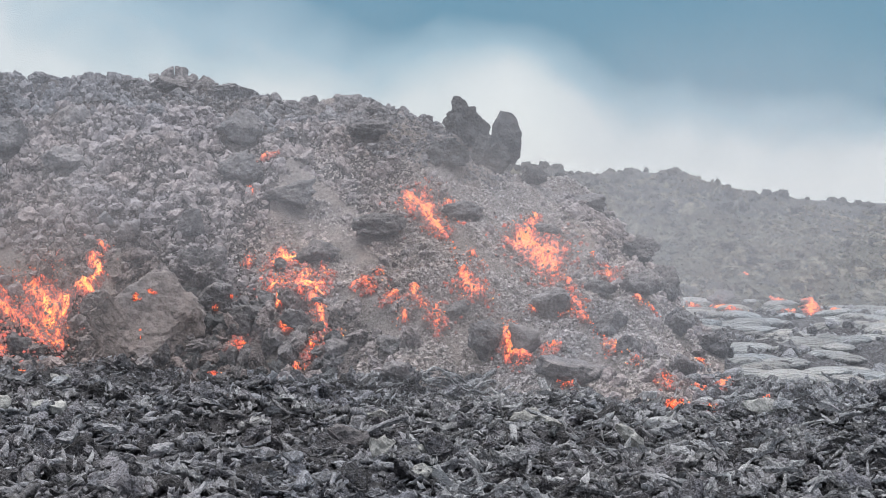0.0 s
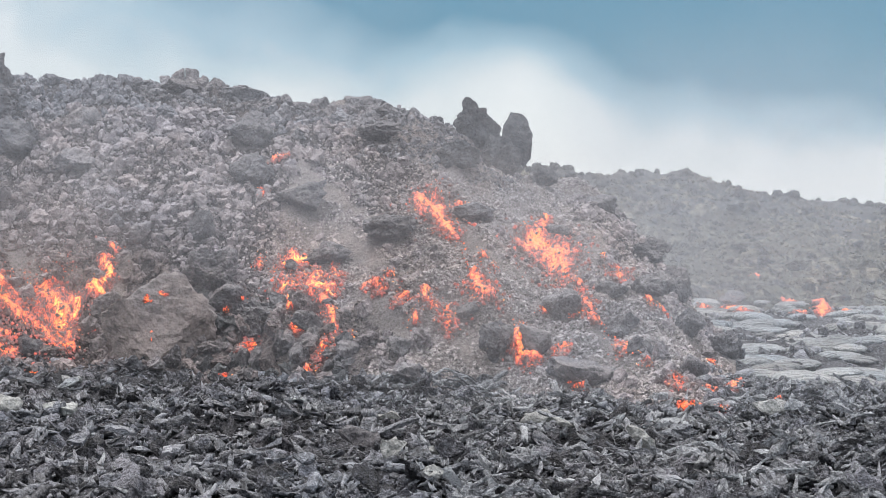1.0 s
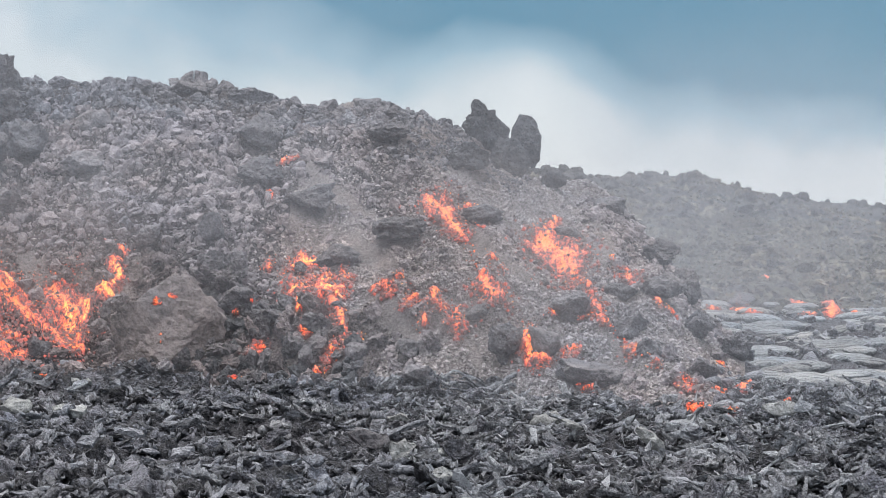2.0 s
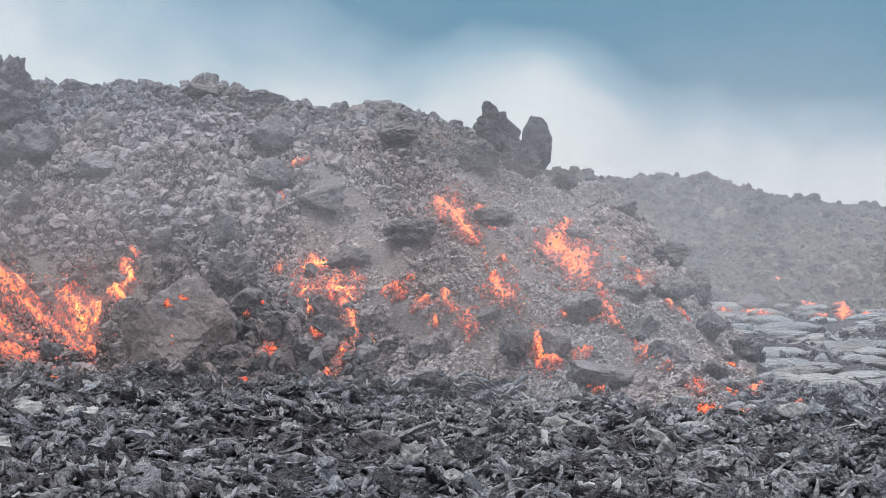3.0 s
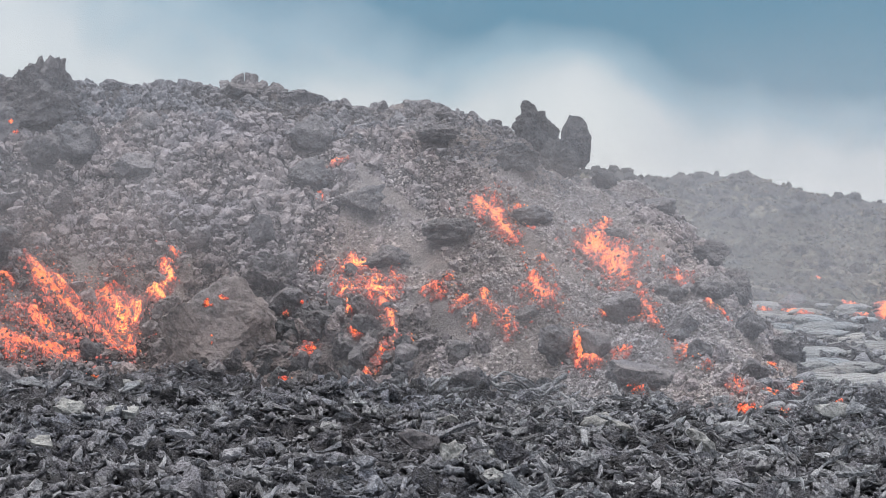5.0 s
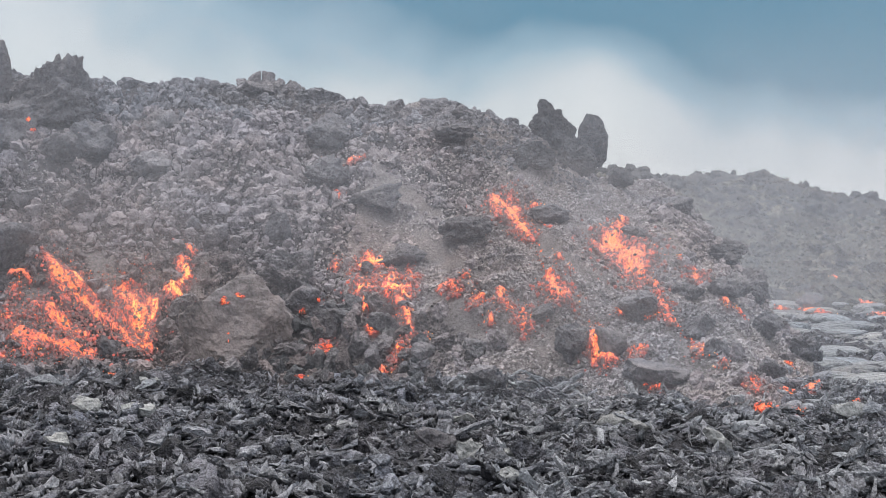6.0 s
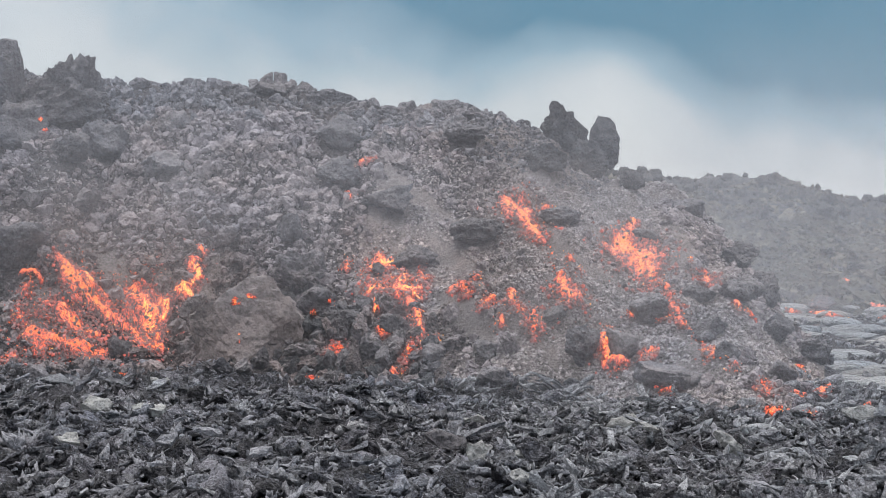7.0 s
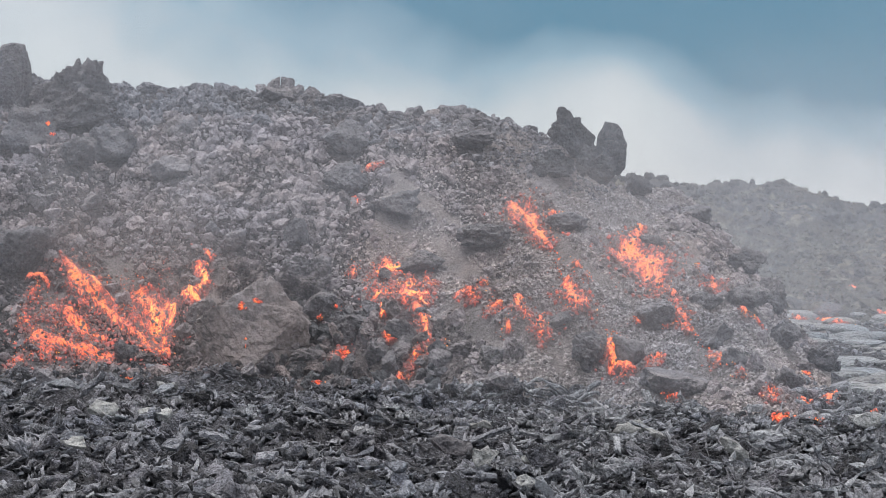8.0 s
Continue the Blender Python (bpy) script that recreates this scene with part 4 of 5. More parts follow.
lava_spot(-1.95, 46.78, 0.75, 0.24, 0.35, 'glowing through a clinker block')
lava_spot(-3.71, 47.63, 0.71, 0.42, 0.19, 'between clinker blocks')
lava_spot(-2.29, 46.12, 0.23, 0.16, 0.21, 'between clinker blocks')
lava_spot(-12.87, 55.75, 6.57, 0.2, 0.2, 'high on a dark boulder')
lava_spot(-12.75, 55.75, 6.32, 0.2, 0.18, 'high on a dark boulder')
lava_spot(2.66, 44.75, 1.17, 0.2, 0.26, 'on the side of a dark block')
lava_spot(2.62, 44.6, 1.0, 0.24, 0.3, 'on the side of a dark block')
lava_spot(2.65, 44.48, 0.8, 0.24, 0.3, 'on the side of a dark block')
lava_spot(4.06, 43.11, 0.16, 0.20, 0.09, 'under the flat slab')
lava_spot(3.64, 43.02, 0.24, 0.13, 0.08, 'under the flat slab')
lava_spot(5.58, 38.94, 0.15, 0.30, 0.30, 'among shards at the toe')
lava_spot(5.82, 38.91, 0.16, 0.27, 0.27, 'among shards at the toe')
lava_spot(5.81, 41.17, 0.43, 0.27, 0.41, 'beside a rounded boulder at the toe')
lava_spot(6.28, 38.73, 0.08, 0.21, 0.21, 'among shards at the toe')
lava_spot(6.38, 40.77, 0.31, 0.19, 0.11, 'among shards at the toe')
lava_spot(7.14, 45.04, 0.55, 0.19, 0.13, 'beside a rounded boulder at the toe')


# ---------------------------------------------------------------- bare chutes of dust, where no stone comes to rest
BARE = []
BARE.append([(-1.17, 49.09, 0.23), (-0.51, 46.96, 0.27), (0.04, 46.08, 0.16)])
BARE.append([(-2.91, 54.83, 0.19), (-2.08, 53.96, 0.28), (-1.21, 53.15, 0.18)])
BARE.append([(1.45, 52.02, 0.21), (1.95, 49.35, 0.26), (2.68, 48.49, 0.17)])
BARE.append([(-10.37, 52.73, 0.28), (-9.76, 51.53, 0.3), (-9.51, 51.45, 0.15)])
BARE.append([(-8.69, 51.44, 0.24), (-8.31, 51.41, 0.12)])
BARE.append([(-11.81, 50.38, 0.27), (-11.27, 49.94, 0.21), (-11.64, 49.63, 0.15)])
BARE.append([(4.78, 53.34, 0.19), (5.11, 51.21, 0.24), (4.69, 49.88, 0.14)])
BARE.append([(2.37, 49.2, 0.2), (2.99, 48.95, 0.23), (3.4, 48.71, 0.14)])
BARE.append([(4.36, 45.54, 0.13), (4.72, 43.93, 0.15), (5.14, 42.2, 0.12)])
BARE.append([(-1.63, 52.13, 0.18), (-0.7, 50.25, 0.23), (0.17, 49.2, 0.17)])
BARE.append([(0.7, 46.35, 0.21), (1.36, 45.81, 0.21), (1.48, 45.26, 0.13)])
BARE.append([(2.57, 52.09, 0.15), (2.99, 51.38, 0.21), (3.14, 50.28, 0.15)])
BARE.append([(-7.39, 52.25, 0.21), (-7.58, 50.51, 0.21)])


def side_share(th):
    """Coarse blocks lie to one side of the front, gravel in the middle of the other."""
    return np.interp(th, (-16, -5, -2, 1.5, 5, 8), (0.5, 0.45, -0.25, -0.95, -0.7, -0.1))


def dust_on_ground(ob):
    """Brown dust covers the ground in the bare chutes and over the finer half of the slope."""
    me = ob.data
    co = np.empty(3 * len(me.polygons))
    me.polygons.foreach_get("center", co)
    x, y = co[0::3], co[1::3]
    kind = np.empty(len(x), np.int32)
    me.polygons.foreach_get("material_index", kind)
    s, high, r, th = front_at(x, y)
    fine = fbm(x * 0.35, y * 0.22, 0, 2, 77) + side_share(th) < -0.25
    for line in BARE:
        fine |= stroke_distance(x, y, line) > -0.25 + 0.3 * fbm(x * 2.5, y * 2.5, 0, 2, 19)
    me.materials.append(M_DUST)
    kind[fine & (kind == 0)] = len(me.materials) - 1
    me.polygons.foreach_set("material_index", kind)


dust_on_ground(land)


# ---------------------------------------------------------------- loose rubble
def clear_of_melt(x, y, slack=0.0):
    ok = np.ones(len(x), bool)
    for line in MELT + BARE:
        L = np.array(line)
        pad = L[:, 2].max() * 2
        m = (x > L[:, 0].min() - pad) & (x < L[:, 0].max() + pad) & (y > L[:, 1].min() - pad) & (y < L[:, 1].max() + pad)
        if m.any():
            d = stroke_distance(x[m], y[m], line)
            ok[np.nonzero(m)[0][d > slack]] = False
    return ok


def sown(n, th0, th1, r0, r1):
    th, r = np.radians(rng.uniform(th0, th1, n)), rng.uniform(r0, r1, n)
    return r * np.sin(th), r * np.cos(th)


def sizes(n, low, high, power=2.2):
    """Many small, few large."""
    u = rng.uniform(0, 1, n)
    a = 1 - power
    return (low ** a + u * (high ** a - low ** a)) ** (1 / a)


GRIT = [(v * g.uniform(0.6, 1.25, (6, 1)) + 0.08 * g.normal(size=(6, 3)), f) for v, f in SPARKS for g in (np.random.default_rng(int(1e4 * abs(v[0, 0]))), np.random.default_rng(int(1e4 * abs(v[2, 1]))))]
BLOCKS = [stone(2, 100 + k, 10, 0.2, 1.8) for k in range(14)]
ROUGH = [stone(3, 200 + k, 9, 0.3, 2.4) for k in range(12)]
SPIKY = [ragged(3, 300 + k) for k in range(16)]
CLINKER = [ragged(2, 350 + k) for k in range(14)]
PLATES = [shard(400 + k, 10, 2, rng.uniform(0.16, 0.5), rng.uniform(0.05, 0.13), rng.uniform(0.1, 0.5), 0.03, 0.2, 0.42, rng.uniform(-0.5, 0.5)) for k in range(20)]
RIM = 20   # faces round the rim of a plate


def bundle(k):
    """Three or four thin slats of crust that broke off together."""
    V, T, at = [], [], 0
    for i in range(rng.integers(3, 5)):
        v, f = shard(480 + 5 * k + i, 7, 1, rng.uniform(0.14, 0.24), 0.07, 0.3, 0.01, 0.2)
        V.append(v * rng.uniform(0.75, 1.1) + (rng.uniform(-0.1, 0.1), 0.13 * i - 0.2, rng.uniform(-0.05, 0.05)))
        T.append(f + at)
        at += len(v)
    return np.vstack(V), np.vstack(T)


SLATS = [bundle(k) for k in range(8)]
SLAT_SHAPES = [shard(620 + k, 8, 2, rng.uniform(0.12, 0.22), 0.07, 0.3, 0.01, 0.15, 0.6, 0.3) for k in range(10)]
FLAKES = [shard(440 + k, 6, 1, rng.uniform(0.2, 0.5), rng.uniform(0.08, 0.16), 0.4, 0.0, 0.1, 0.45, 0.3) for k in range(12)]


def single(shape, name, x, y, size, R, mat, lift, keen=0, **tags):
    key = (name, mat.name, id(shape[0]))
    if key not in MESHES:
        first = solid(name, *shape, mat, flat=(np.arange(len(shape[1])) >= len(shape[1]) - keen) if keen > 0 else keen == 0)
        MESHES[key] = first.data
        first.data.attributes.new("grain", "FLOAT", "POINT").data.foreach_set("value", (shape[0][:, 1] * 0.6).astype(np.float32))
        ob = first
    else:
        ob = new(name, MESHES[key])
    z = float(ground(x, y)) + lift
    ob.matrix_world = Matrix.LocRotScale((x, y, z), Matrix(R.tolist()), size)
    return tagged(ob, **tags)


MESHES = {}


def rubble_on_slope(n, low, high, shapes, name, coarse, th0=-16.5, r1=66):
    x, y = sown(n, th0, 9.8, 40.5, r1)
    s, high_at, r, th = front_at(x, y)
    # coarse blocks gather to one side and low down, gravel fills the chutes
    field = fbm(x * 0.35, y * 0.22, 0, 2, 77) + side_share(th)
    for bx, by, br in SITES:
        high_at = np.where(np.hypot(x - bx, y - by) < 0.8 * br, 0.0, high_at)
    ok = (s > -0.06) & (s < 1.25) & (high_at > 0.15) & clear_of_melt(x, y, 0.05)
    if coarse:
        ok &= rng.uniform(-0.9, 0.9, n) < field
    x, y = x[ok], y[ok]
    n = len(x)
    d = sizes(n, low, high)
    if shapes is ROUGH:
        R = turns(n, rng)
        for k in range(min(n, 300)):
            high = front_at(x[k], y[k])[0] > (0.72 if x[k] < 3.5 else 1.3)
            single(shapes[k % 12], name, x[k], y[k], d[k] * rng.uniform(0.7, 1.25, 3), R[k], M_CREST if high else M_SLOPE, d[k] * 0.15,
                   label="dark rough lava rock below the crest" if high else "rough brown-grey lava rock lying on the slope", category="rock", group="rocks on the slope")
        return None
    S = d[:, None] * rng.uniform(0.65, 1.25, (n, 3))
    P = np.column_stack([x, y, ground(x, y) + d * 0.22])
    R = turns(n, rng)
    # darker clinker at the toe and along the crest
    s, _, _, th = front_at(x, y)
    s = s + 0.12 * fbm(x * 0.8, y * 0.8, 0, 2, 53)
    crest = s > np.interp(th, (-6, -1, 3, 4.5), (0.86, 0.7, 0.75, 1.3))
    dark = ~crest & (s < np.interp(th, (-7, -4), (0.3, 0.16))) & (th < -1.5 + 1.5 * fbm(x, y, 0, 2, 54))
    if dark.any():
        strewn(name, shapes, P[dark], S[dark], R[dark], M_TOE, category="rubble", label="dark brown lava clinker at the toe of the flow")
    if crest.any():
        strewn(name, shapes, P[crest], S[crest], R[crest], M_CREST, category="rubble", label="blue-grey lava clinker along the crest of the flow")
    rest = ~(dark | crest)
    P, S, R = P[rest], S[rest], R[rest]
    return strewn(name, shapes, P, S, R, M_SLOPE if coarse else M_GRAVEL, category="rubble",
                  label="brown-grey lava rubble strewn over the slope" if coarse else "fine pale brown gravel on the slope")


rubble_on_slope(27000, 0.12, 0.38, BLOCKS, "slope_rubble", True)
rubble_on_slope(46000, 0.07, 0.16, CHIPS + GRIT, "slope_rubble", True)
rubble_on_slope(1400, 0.32, 0.7, ROUGH, "lava_rock", True)
rubble_on_slope(22000, 0.05, 0.125, GRIT, "slope_gravel", False)
rubble_on_slope(16000, 0.055, 0.16, GRIT, "slope_gravel", False, -6, 52)
rubble_on_slope(36000, 0.045, 0.115, GRIT, "slope_gravel", False, -2.5, 60)


def field_rubble():
    """The field of broken crust before the flow."""
    for name, shapes, n, low, high, mat, label in (
            ("field_clinker", SPIKY, 1250, 0.18, 0.5, M_FIELD, "dark spiny clinker of the lava field"),
            ("field_blocks", CLINKER, 4200, 0.13, 0.28, M_FIELD, "dark broken blocks of the lava field"),
            ("field_crumbs", GRIT, 14000, 0.055, 0.15, M_FIELD, "fine dark crumbs of the lava field"),
            ("field_plates", PLATES, 3600, 0.12, 0.5, M_SLAB, "broken plates of grey lava crust"),
            ("field_slats", SLATS, 1900, 0.25, 0.7, M_SLAB, "bundles of thin broken slats of lava crust"),
            ("field_flakes", FLAKES, 12000, 0.045, 0.2, M_SLAB, "small pale flakes of broken lava crust")):
        x, y = sown(n, -16.5, 16.5, 24, 51)
        s, high_at, r, th = front_at(x, y)
        ok = ((s < -0.02) | (high_at < 0.2)) & clear_of_melt(x, y, 0.0) & ~((th > 9.0) & (r > 43))
        x, y = x[ok], y[ok]
        n = len(x)
        d = sizes(n, low, high)
        S = d[:, None] * rng.uniform(0.7, 1.4, (n, 3))
        plates = shapes is PLATES
        if mat is M_FIELD:
            S = S * (1.5, 0.85, 0.7)
        if plates:
            S = S * (1.45, 0.7, 0.85)
        R = turns(n, rng, 55 if mat is M_FIELD else 20 if shapes is SLATS else 30)
        P = np.column_stack([x, y, ground(x, y) + d * (0.34 if plates else 0.15)])
        strewn(name, shapes, P, S, R, mat, keen=RIM if plates else 0, flat=shapes is GRIT or shapes is FLAKES, label=label, category="rubble")


field_rubble()
x, y = sown(3200, 0.5, 16, 26, 41)
d = sizes(3200, 0.1, 0.6)
strewn("field_plates", PLATES, np.column_stack([x, y, ground(x, y) + d * 0.34 + 0.08]), d[:, None] * rng.uniform(0.7, 1.4, (3200, 3)) * (1.45, 0.7, 0.85), turns(3200, rng, 28), M_SHARD, keen=RIM,
       label="pale broken plates of lava crust beside the ropy field", category="rubble")
x, y = sown(5000, -1.0, 11, 37, 46)
keep = (front_at(x, y)[0] < -0.02) & clear_of_melt(x, y)
x, y = x[keep], y[keep]
d = sizes(len(x), 0.05, 0.22)
strewn("field_flakes", FLAKES, np.column_stack([x, y, ground(x, y) + d * 0.3 + 0.1]), d[:, None] * rng.uniform(0.7, 1.4, (len(x), 3)), turns(len(x), rng, 35), M_SHARD,
       label="small pale flakes of crust along the toe", category="rubble")


def on_field(n, r1):
    """Places on the field, clear of the flow."""
    x, y = sown(3 * n, -15, 15, 25.5, r1)
    s = front_at(x, y)[0]
    ok = (s < -0.04) & clear_of_melt(x, y)
    return x[ok][:n], y[ok][:n]


x, y = on_field(330, 46)
R, d = turns(330, rng, 34), sizes(len(x), 0.32, 0.72, 2.5)
for k in range(300):
    single(PLATES[k % 20], "lava_shard", x[k], y[k], d[k] * rng.uniform(0.75, 1.3, 3) * (1.6, 0.65, 0.8), R[k], M_SHARD if k % 3 == 0 else M_SLAB, d[k] * 0.25, keen=RIM,
           label="tilted grey shard of broken lava crust", category="lava shard", group="shards on the lava field")
x, y = on_field(330, 48)
R, d = turns(330, rng), sizes(len(x), 0.3, 0.75, 2.2)
for k in range(300):
    single(SPIKY[k % 16], "clinker_block", x[k], y[k], d[k] * rng.uniform(0.7, 1.3, 3), R[k], M_FIELD, d[k] * 0.1, keen=-1,
           label="dark spiny clinker block of the lava field", category="clinker", group="clinker blocks on the lava field")


# bundles of slats, each slat a part
x, y = on_field(160, 42)
for k in range(120):
    bundle_of = tagged(new("slat_bundle"), label="bundle of thin grey slats broken from lava crust", category="lava slats", group="slat bundles on the lava field")
    w = float(sizes(1, 0.35, 0.75)[0])
    bundle_of.matrix_world = pose(x[k], y[k], float(ground(x[k], y[k])) + 0.2, rng.uniform(-12, 24), rng.uniform(-25, 25), rng.uniform(0, 360))
    for i in range(int(rng.integers(3, 6))):
        v, f = SLAT_SHAPES[int(rng.integers(0, 10))]
        slat = solid("slat", v * (w * rng.uniform(0.7, 1.1), w, w) + (rng.uniform(-0.08, 0.08), (0.13 * i - 0.25) * w, rng.uniform(-0.04, 0.04)), f, M_SHARD if k % 3 == 0 else M_SLAB, flat=False, parent=bundle_of)
        slat.data.attributes.new("grain", "FLOAT", "POINT").data.foreach_set("value", (v[:, 1] * w).astype(np.float32))


# cobbles that stand out on the slope
x, y = sown(1500, -14.5, 2.0, 48, 63)
s, high_at, r, th = front_at(x, y)
keep = (s > 0.15) & (s < 0.95) & clear_of_melt(x, y, -0.3) & (fbm(x * 0.35, y * 0.22, 0, 2, 77) + side_share(th) > 0)
for bx, by, br in SITES:
    keep &= np.hypot(x - bx, y - by) > 1.1 * br
x, y, s = x[keep][:300], y[keep][:300], s[keep][:300]
R, d = turns(len(x), rng), sizes(len(x), 0.26, 0.46, 2.0)
for k in range(len(x)):
    single(BLOCKS[k % 14], "cobble", x[k], y[k], d[k] * rng.uniform(0.7, 1.25, 3), R[k], M_CREST if s[k] > 0.8 else M_SLOPE, d[k] * 0.3,
           label="dark angular cobble below the crest" if s[k] > 0.8 else "angular grey lava cobble on the slope", category="cobble", group="cobbles on the slope")


# rounded clinkers heaped at the toe
x, y = sown(330, -5.9, -1.6, 44.6, 50.0)
keep = clear_of_melt(x, y, -0.9)
x, y = x[keep][:110], y[keep][:110]
R, d = turns(110, rng), sizes(110, 0.32, 0.72, 2.0)
for k in range(len(x)):
    single((ROUGH if k % 3 else BLOCKS)[k % 12], "toe_block", x[k], y[k], d[k] * rng.uniform(0.75, 1.25, 3), R[k], M_TOE if k % 4 == 0 else M_CRAG if k % 4 == 1 else M_DARK, d[k] * 0.42,
           label="grey clinker block heaped at the toe of the slope", category="clinker", group="clinkers heaped at the toe")


# rubble banked against the foot of the great boulder
for k, (x, y) in enumerate([(-7.99, 50.07), (-7.89, 50.39), (-7.61, 49.52), (-7.37, 48.85), (-6.75, 46.82), (-6.33, 46.17), (-5.92, 46.63), (-5.60, 47.37),
                            (-5.27, 48.11), (-5.02, 48.34), (-4.81, 48.66), (-4.72, 48.87), (-7.55, 50.84), (-7.81, 50.60), (-5.03, 47.84), (-4.63, 47.98)]):
    d = rng.uniform(0.3, 0.62)
    single(ROUGH[k % 12], "toe_block", x, y, d * rng.uniform(0.8, 1.2, 3), turns(1, rng)[0], M_DARK if k % 3 else M_BOULDER, d * 0.25,
           label="grey clinker block banked against the great boulder", category="clinker", group="clinkers heaped at the toe")


# slabs that stand out on the field
def big_slab(x, y, w, slim, seed, tilt, lean, turn, mat, label):
    v, f = shard(seed, 13, 5, slim, 0.11, 0.2, 0.012, 0.12, 0.62)
    ob = solid("lava_shard", v * w, f, mat, flat=np.arange(len(f)) >= len(f) - 26, label=label, category="lava shard")
    ob.data.attributes.new("grain", "FLOAT", "POINT").data.foreach_set("value", (v[:, 1] * w).astype(np.float32))
    ob.matrix_world = pose(x, y, float(ground(x, y)) + 0.25 + 0.2 * w * math.sin(radians(max(tilt * slim, abs(lean)))), tilt, lean, turn)


big_slab(-7.51, 37.32, 0.75, 0.60, 501, 38, 4, 6, M_PALE, 'pale fractured slab of crust lying on the field')
big_slab(-6.27, 36.23, 0.83, 0.50, 502, 24, -3, -4, M_PALE, 'pale thin slab of crust lying on the field')
big_slab(-8.52, 41.02, 0.95, 0.22, 503, 20, -40, 0, M_SLAB, 'grey log-like shard of crust leaning on the toe')
big_slab(-7.25, 42.89, 0.58, 0.30, 504, 22, 2, -5, M_PALE, 'pale striped slats of crust on the field')
big_slab(-4.73, 32.75, 0.65, 0.28, 505, 18, 12, 8, M_SLAB, 'pale narrow slats of crust on the field')
big_slab(-5.27, 31.90, 0.47, 0.60, 506, 45, -15, 10, M_SLAB, 'grey tilted slab of crust on the field')
big_slab(-7.51, 30.67, 0.55, 0.50, 507, 60, 50, 10, M_SLAB, 'grey upright shard of crust on the field')
big_slab(-6.69, 30.93, 0.55, 0.45, 508, 30, 8, 0, M_PALE, 'pale ragged plate of crust on the field')
big_slab(-0.76, 33.61, 0.82, 0.55, 509, 50, 14, 6, M_DARK, 'dark smooth curved slab of crust on the field')
big_slab(-0.18, 30.46, 0.57, 0.70, 510, 62, -35, 10, M_PALE, 'pale grooved slab of crust standing on edge')
big_slab(-2.35, 33.29, 0.64, 0.30, 511, 25, -25, 4, M_FIELD, 'dark log-like shard of crust on the field')
big_slab(-0.28, 37.20, 0.54, 0.35, 512, 18, 0, 0, M_PALE, 'pale flat slab of crust lying on the field')
big_slab(-2.80, 34.20, 0.50, 0.50, 513, 30, 5, 0, M_SLAB, 'grey slab of crust lying on the field')
big_slab(0.71, 30.75, 0.65, 0.70, 514, 55, 10, -8, M_FIELD, 'dark thick plate of crust standing on edge')
big_slab(0.48, 29.47, 0.64, 0.40, 515, 20, 0, 4, M_PALE, 'pale flat slab of crust at the near edge of the field')
big_slab(0.50, 30.81, 0.31, 0.70, 516, 45, 0, 20, M_PALE, 'small pale slab of crust on a heap of shards')
big_slab(2.52, 36.60, 0.77, 0.50, 517, 35, -12, 0, M_PALE, 'pale tilted slab of crust on a heap of shards')
big_slab(2.84, 34.63, 0.51, 0.45, 518, 30, 20, 10, M_PALE, 'pale slab of crust lying on the field')
big_slab(3.98, 32.52, 0.76, 0.35, 519, 40, 42, 0, M_PALE, 'pale blade of crust tilted on the field')
big_slab(4.80, 28.94, 0.56, 0.25, 520, 40, 58, 0, M_SLAB, 'grey blade of crust standing on edge')
big_slab(4.80, 33.75, 0.56, 0.50, 521, 30, -8, 0, M_SLAB, 'grey slab of crust lying on the field')
big_slab(7.14, 37.95, 0.78, 0.60, 522, 35, 6, 0, M_PALE, 'pale broad slab of crust lying on the field')
big_slab(1.83, 44.25, 0.77, 0.40, 523, 30, -20, 20, M_SLAB, 'ropy twisted slab of crust at the toe')
big_slab(-1.47, 28.83, 0.47, 0.50, 524, 40, 10, 0, M_SLAB, 'grey slab of crust lying on the field')
big_slab(-3.72, 31.24, 0.55, 0.40, 525, 30, -14, 0, M_SLAB, 'pale cracked slab of crust on the field')


def strand(start, heading, length, width, seed):
    """One rope of stiffened lava that winds over the rubble and thins out to its end."""
    g = np.random.default_rng(seed)
    t = np.linspace(0, 1, 15)
    side = 0.1 * np.cumsum(g.normal(0, 0.35, 15)) * length
    x = start[0] + math.cos(heading) * t * length - math.sin(heading) * side
    y = start[1] + math.sin(heading) * t * length + math.cos(heading) * side
    z = ground(x, y) + 0.22 + 0.09 * np.sin(t * g.uniform(4, 8) + g.uniform(0, 6)) + g.uniform(0, 0.1)
    wide = width * (1 - 0.55 * t) * g.uniform(0.75, 1.2, 15)
    a = np.linspace(0, 2 * np.pi, 7, endpoint=False)
    V = np.stack([x[:, None] - math.sin(heading) * wide[:, None] * np.cos(a), y[:, None] + math.cos(heading) * wide[:, None] * np.cos(a),
                  z[:, None] + wide[:, None] * np.sin(a) * 0.8], -1).reshape(-1, 3)
    i = np.arange(15 * 7).reshape(15, 7)
    j = np.roll(i, -1, 1)
    return V, np.stack([i[:-1], j[:-1], j[1:], i[1:]], -1).reshape(-1, 4)


def lava_ropes(x, y, heading, count, length, seed, label):
    """A bundle of twisted ropes squeezed out at the toe."""
    whole = tagged(new("lava_ropes"), label=label, category="lava rope")
    g = np.random.default_rng(seed)
    for k in range(count):
        start = x + g.uniform(-0.25, 0.25), y + g.uniform(-0.3, 0.3)
        V, Q = strand(start, radians(heading + g.uniform(-9, 9)), length * g.uniform(0.6, 1.0), g.uniform(0.035, 0.08), seed + k)
        solid("rope", V, Q, M_SHARD, flat=False, parent=whole)


lava_ropes(2.1, 44.0, -150, 10, 1.7, 901, "twisted grey lava ropes at the toe of the slope")


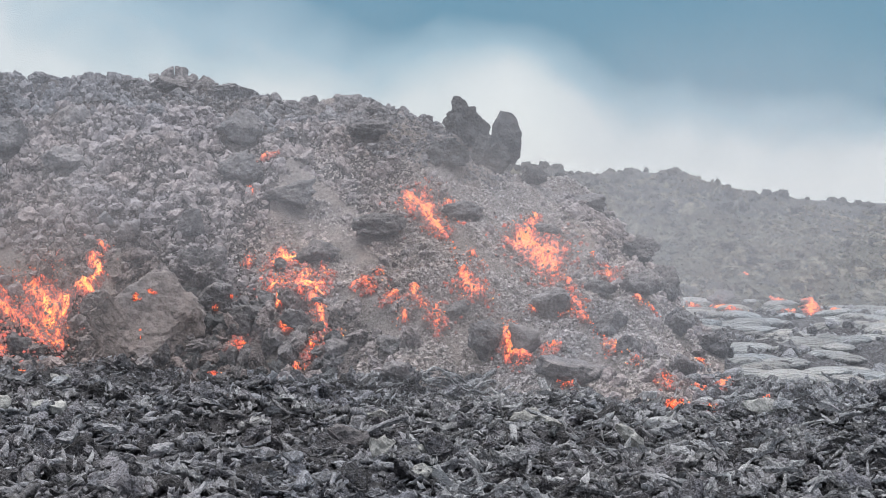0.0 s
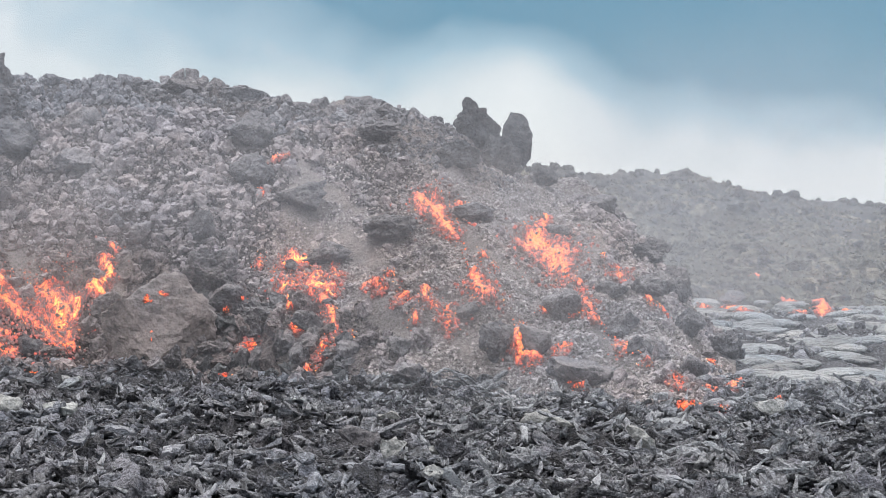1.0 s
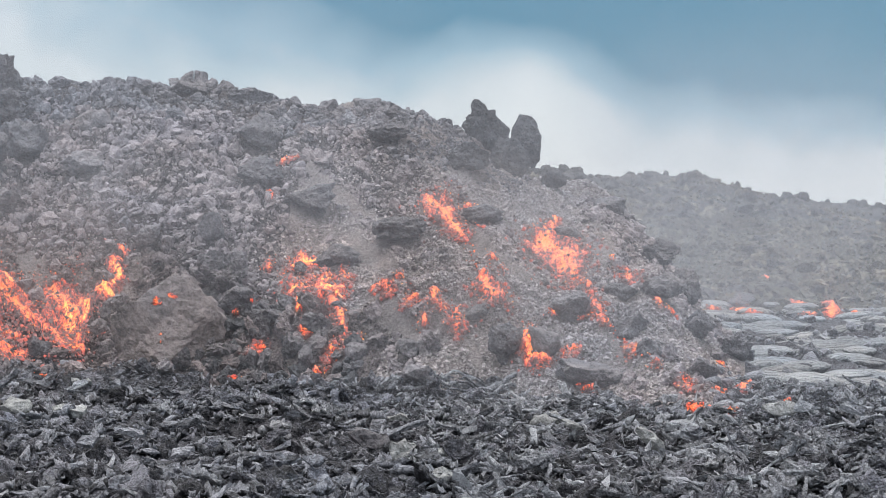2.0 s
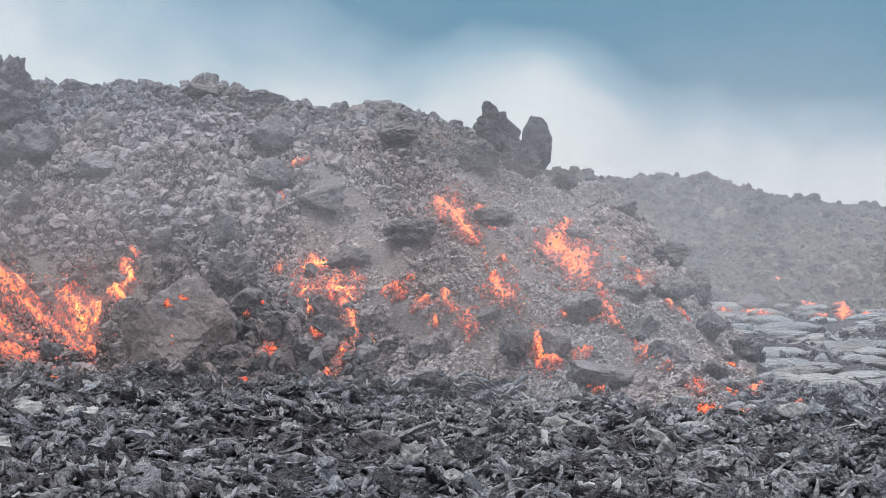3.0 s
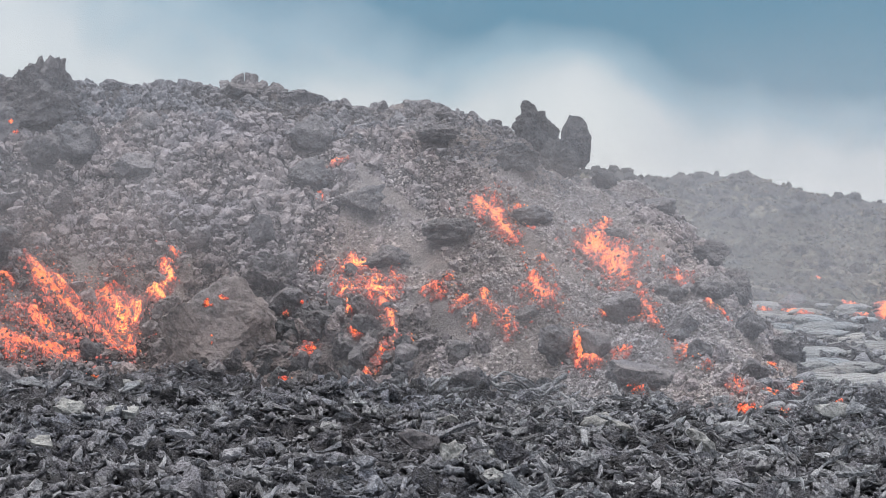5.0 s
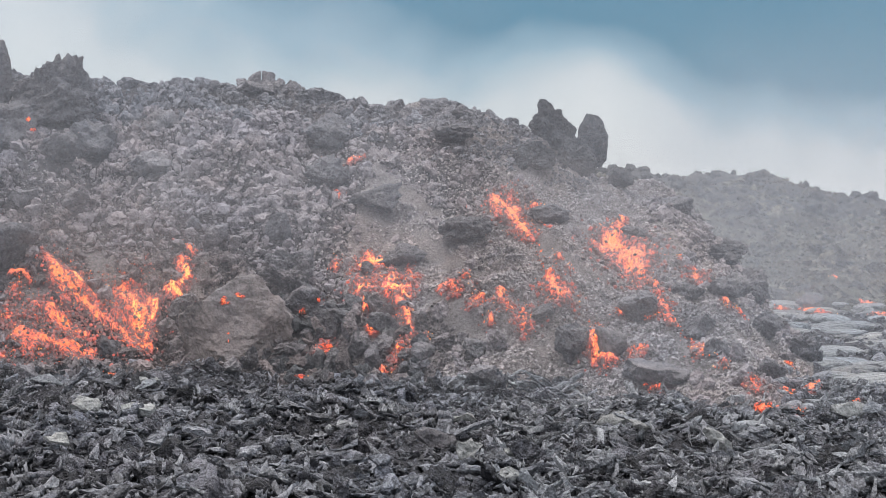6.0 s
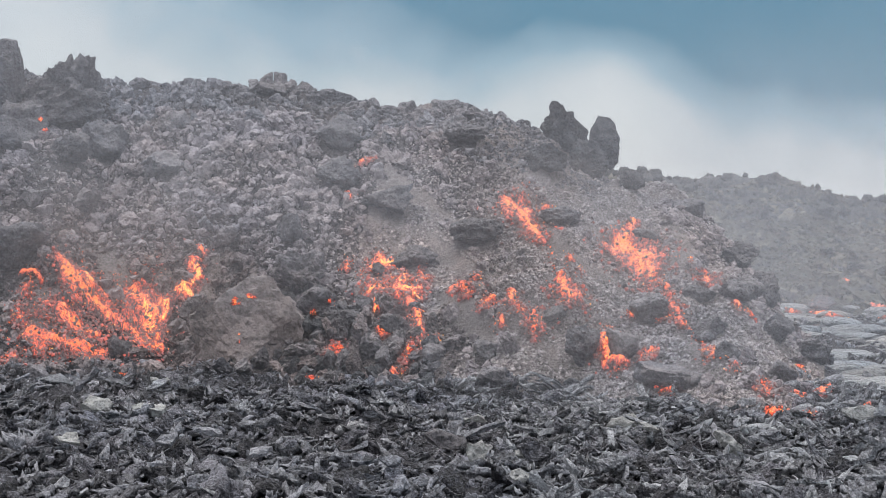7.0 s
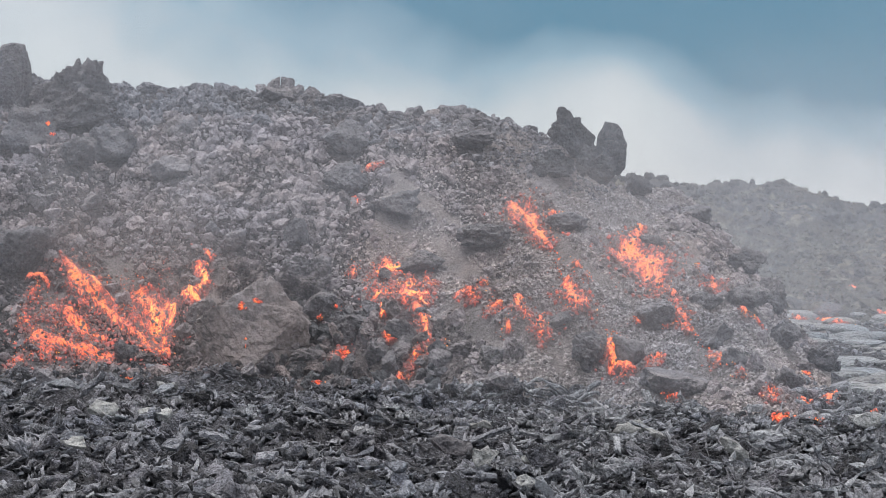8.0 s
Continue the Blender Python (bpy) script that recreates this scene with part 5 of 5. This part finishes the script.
# ---------------------------------------------------------------- ropy lava beside the flow
def ropy_lobes():
    shapes = []
    for k in range(6):
        g = np.random.default_rng(600 + k)
        v, f = ball(3)
        fold = 0.05 * np.sin(v[:, 1] * 13 + 3.5 * np.cos(v[:, 0] * 2 + k) + 2 * fbm(v[:, 0] * 2, v[:, 1] * 2, k, 2, k))
        v = v * (1 + fold + 0.12 * fbm(v[:, 0] * 1.6 + 9 * k, v[:, 1] * 1.6, v[:, 2] * 1.6, 3, 60 + k))[:, None]
        shapes.append((v * 0.5, f))
    x, y = sown(700, 8.3, 17, 43, 81)
    s, high_at, r, th = front_at(x, y)
    ok = clear_of_melt(x, y, 0.2) & (th > np.interp(r, (43, 50, 60, 82), (10.5, 9.6, 8.4, 7.8)))
    x, y, r = x[ok], y[ok], r[ok]
    for k in range(min(len(x), 300)):
        w = rng.uniform(0.6, 1.7)
        R = np.array(Euler((rng.uniform(-0.12, 0.12), rng.uniform(-0.12, 0.12), rng.normal(0, 0.5))).to_matrix())
        ob = single(shapes[k % 6], "lava_lobe", x[k], y[k], Vector((w, w * rng.uniform(0.6, 1.1), w * rng.uniform(0.16, 0.34))), R, M_ROPY, 0.02,
                    label="smooth pale grey ropy lava lobe", category="lava lobe", group="ropy lobes beside the flow")
        for p in ob.data.polygons[:1]:
            if not p.use_smooth:
                ob.data.polygons.foreach_set("use_smooth", np.ones(len(ob.data.polygons), bool))


ropy_lobes()
x, y = sown(1500, 8.6, 17, 42, 82)
keep = clear_of_melt(x, y) & (front_at(x, y)[1] < 0.6) & (fbm(x * 0.3, y * 0.3, 0, 2, 88) > 0.1)
x, y = x[keep], y[keep]
d = sizes(len(x), 0.1, 0.5, 2.2)
strewn("field_rubble", BLOCKS, np.column_stack([x, y, ground(x, y) + 0.12]), d[:, None] * rng.uniform(0.7, 1.3, (len(x), 3)), turns(len(x), rng), M_SLAB,
       label="broken grey crust between the ropy lobes", category="rubble")


# ---------------------------------------------------------------- far hill
def far_hill():
    x, y = sown(7500, 1.5, 17, 80, 112)
    d = sizes(7500, 0.14, 0.55, 2.7)
    P = np.column_stack([x, y, ground(x, y) + d * 0.1])
    strewn("hill_rubble", GRIT, P, d[:, None] * rng.uniform(0.7, 1.2, (7500, 3)), turns(7500, rng), M_FAR,
           label="hazy grey-olive rubble on the far hill", category="rubble")
    for k in range(290):
        th, r = radians(rng.uniform(3.0, 17)), 120 - 15 * rng.uniform(0, 1) ** 2
        w = sizes(1, 0.35, 1.15, 1.6)[0]
        h = w * rng.uniform(0.8, 1.15)
        x, y = r * math.sin(th), r * math.cos(th)
        single(LUMPS[k % 6], "ridge_boulder", x, y, Vector((w, w * 0.9, h)), turns(1, rng, 15)[0], M_RIDGE, 0.02 * h, keen=-1,
               label="hazy dark lumpy boulder on the far ridge", category="boulder", group="boulders on the far ridge")


def hill_boulders():
    """Blocks that stand out on the near side of the far hill."""
    x, y = sown(260, 6.5, 17, 80, 104)
    d = sizes(260, 0.4, 1.2, 2.3)
    R = turns(260, rng, 40)
    for k in np.nonzero(clear_of_melt(x, y, -1.5))[0]:
        single(ROUGH[k % 12], "hill_boulder", x[k], y[k], d[k] * rng.uniform(0.7, 1.2, 3) * (1.25, 1, 0.7), R[k], M_FAR if k % 3 else M_RIDGE, d[k] * 0.12,
               label="dark hazy boulder on the far hill" if k % 3 == 0 else "olive-grey boulder on the far hill", category="boulder", group="boulders on the far hill")


LUMPS = [stone(3, 700 + k, 0, 0.4, 3.0) for k in range(6)]
far_hill()
hill_boulders()


# ---------------------------------------------------------------- drifting smoke, as translucent haze sheets
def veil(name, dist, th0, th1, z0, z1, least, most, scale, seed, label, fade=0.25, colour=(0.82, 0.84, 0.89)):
    """A translucent sheet standing in for smoke haze, waved in plan, that fades out at its ends. Below 50, dist counts
    from the toe of the flow.
    """
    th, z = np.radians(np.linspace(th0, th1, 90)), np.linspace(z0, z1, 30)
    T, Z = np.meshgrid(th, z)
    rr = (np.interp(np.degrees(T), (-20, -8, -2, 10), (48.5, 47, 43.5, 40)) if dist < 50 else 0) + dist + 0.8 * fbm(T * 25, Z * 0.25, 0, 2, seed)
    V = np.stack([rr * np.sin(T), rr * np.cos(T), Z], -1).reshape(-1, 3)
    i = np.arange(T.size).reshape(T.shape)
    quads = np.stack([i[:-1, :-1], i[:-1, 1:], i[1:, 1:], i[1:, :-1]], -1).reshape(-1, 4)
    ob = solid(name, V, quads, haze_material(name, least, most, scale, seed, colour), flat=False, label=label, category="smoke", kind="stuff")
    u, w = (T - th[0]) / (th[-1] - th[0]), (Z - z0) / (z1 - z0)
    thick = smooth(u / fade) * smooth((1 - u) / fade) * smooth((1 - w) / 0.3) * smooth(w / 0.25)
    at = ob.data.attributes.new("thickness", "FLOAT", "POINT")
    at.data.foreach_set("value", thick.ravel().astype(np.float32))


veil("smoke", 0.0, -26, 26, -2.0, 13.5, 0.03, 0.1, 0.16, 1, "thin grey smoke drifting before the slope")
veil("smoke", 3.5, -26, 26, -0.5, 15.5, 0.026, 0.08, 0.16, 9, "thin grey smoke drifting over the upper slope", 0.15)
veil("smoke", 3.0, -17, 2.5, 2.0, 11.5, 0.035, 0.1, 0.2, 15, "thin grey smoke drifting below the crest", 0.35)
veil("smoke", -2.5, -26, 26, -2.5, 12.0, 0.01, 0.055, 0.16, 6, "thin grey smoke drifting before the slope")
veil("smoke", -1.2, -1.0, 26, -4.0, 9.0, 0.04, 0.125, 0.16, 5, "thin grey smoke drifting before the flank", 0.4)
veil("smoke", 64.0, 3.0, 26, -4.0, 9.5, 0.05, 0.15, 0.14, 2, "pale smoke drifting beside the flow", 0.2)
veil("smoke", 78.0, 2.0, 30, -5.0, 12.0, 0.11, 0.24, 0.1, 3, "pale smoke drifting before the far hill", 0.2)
# dust brown, with the lava's reddening light put into the sheet's colour
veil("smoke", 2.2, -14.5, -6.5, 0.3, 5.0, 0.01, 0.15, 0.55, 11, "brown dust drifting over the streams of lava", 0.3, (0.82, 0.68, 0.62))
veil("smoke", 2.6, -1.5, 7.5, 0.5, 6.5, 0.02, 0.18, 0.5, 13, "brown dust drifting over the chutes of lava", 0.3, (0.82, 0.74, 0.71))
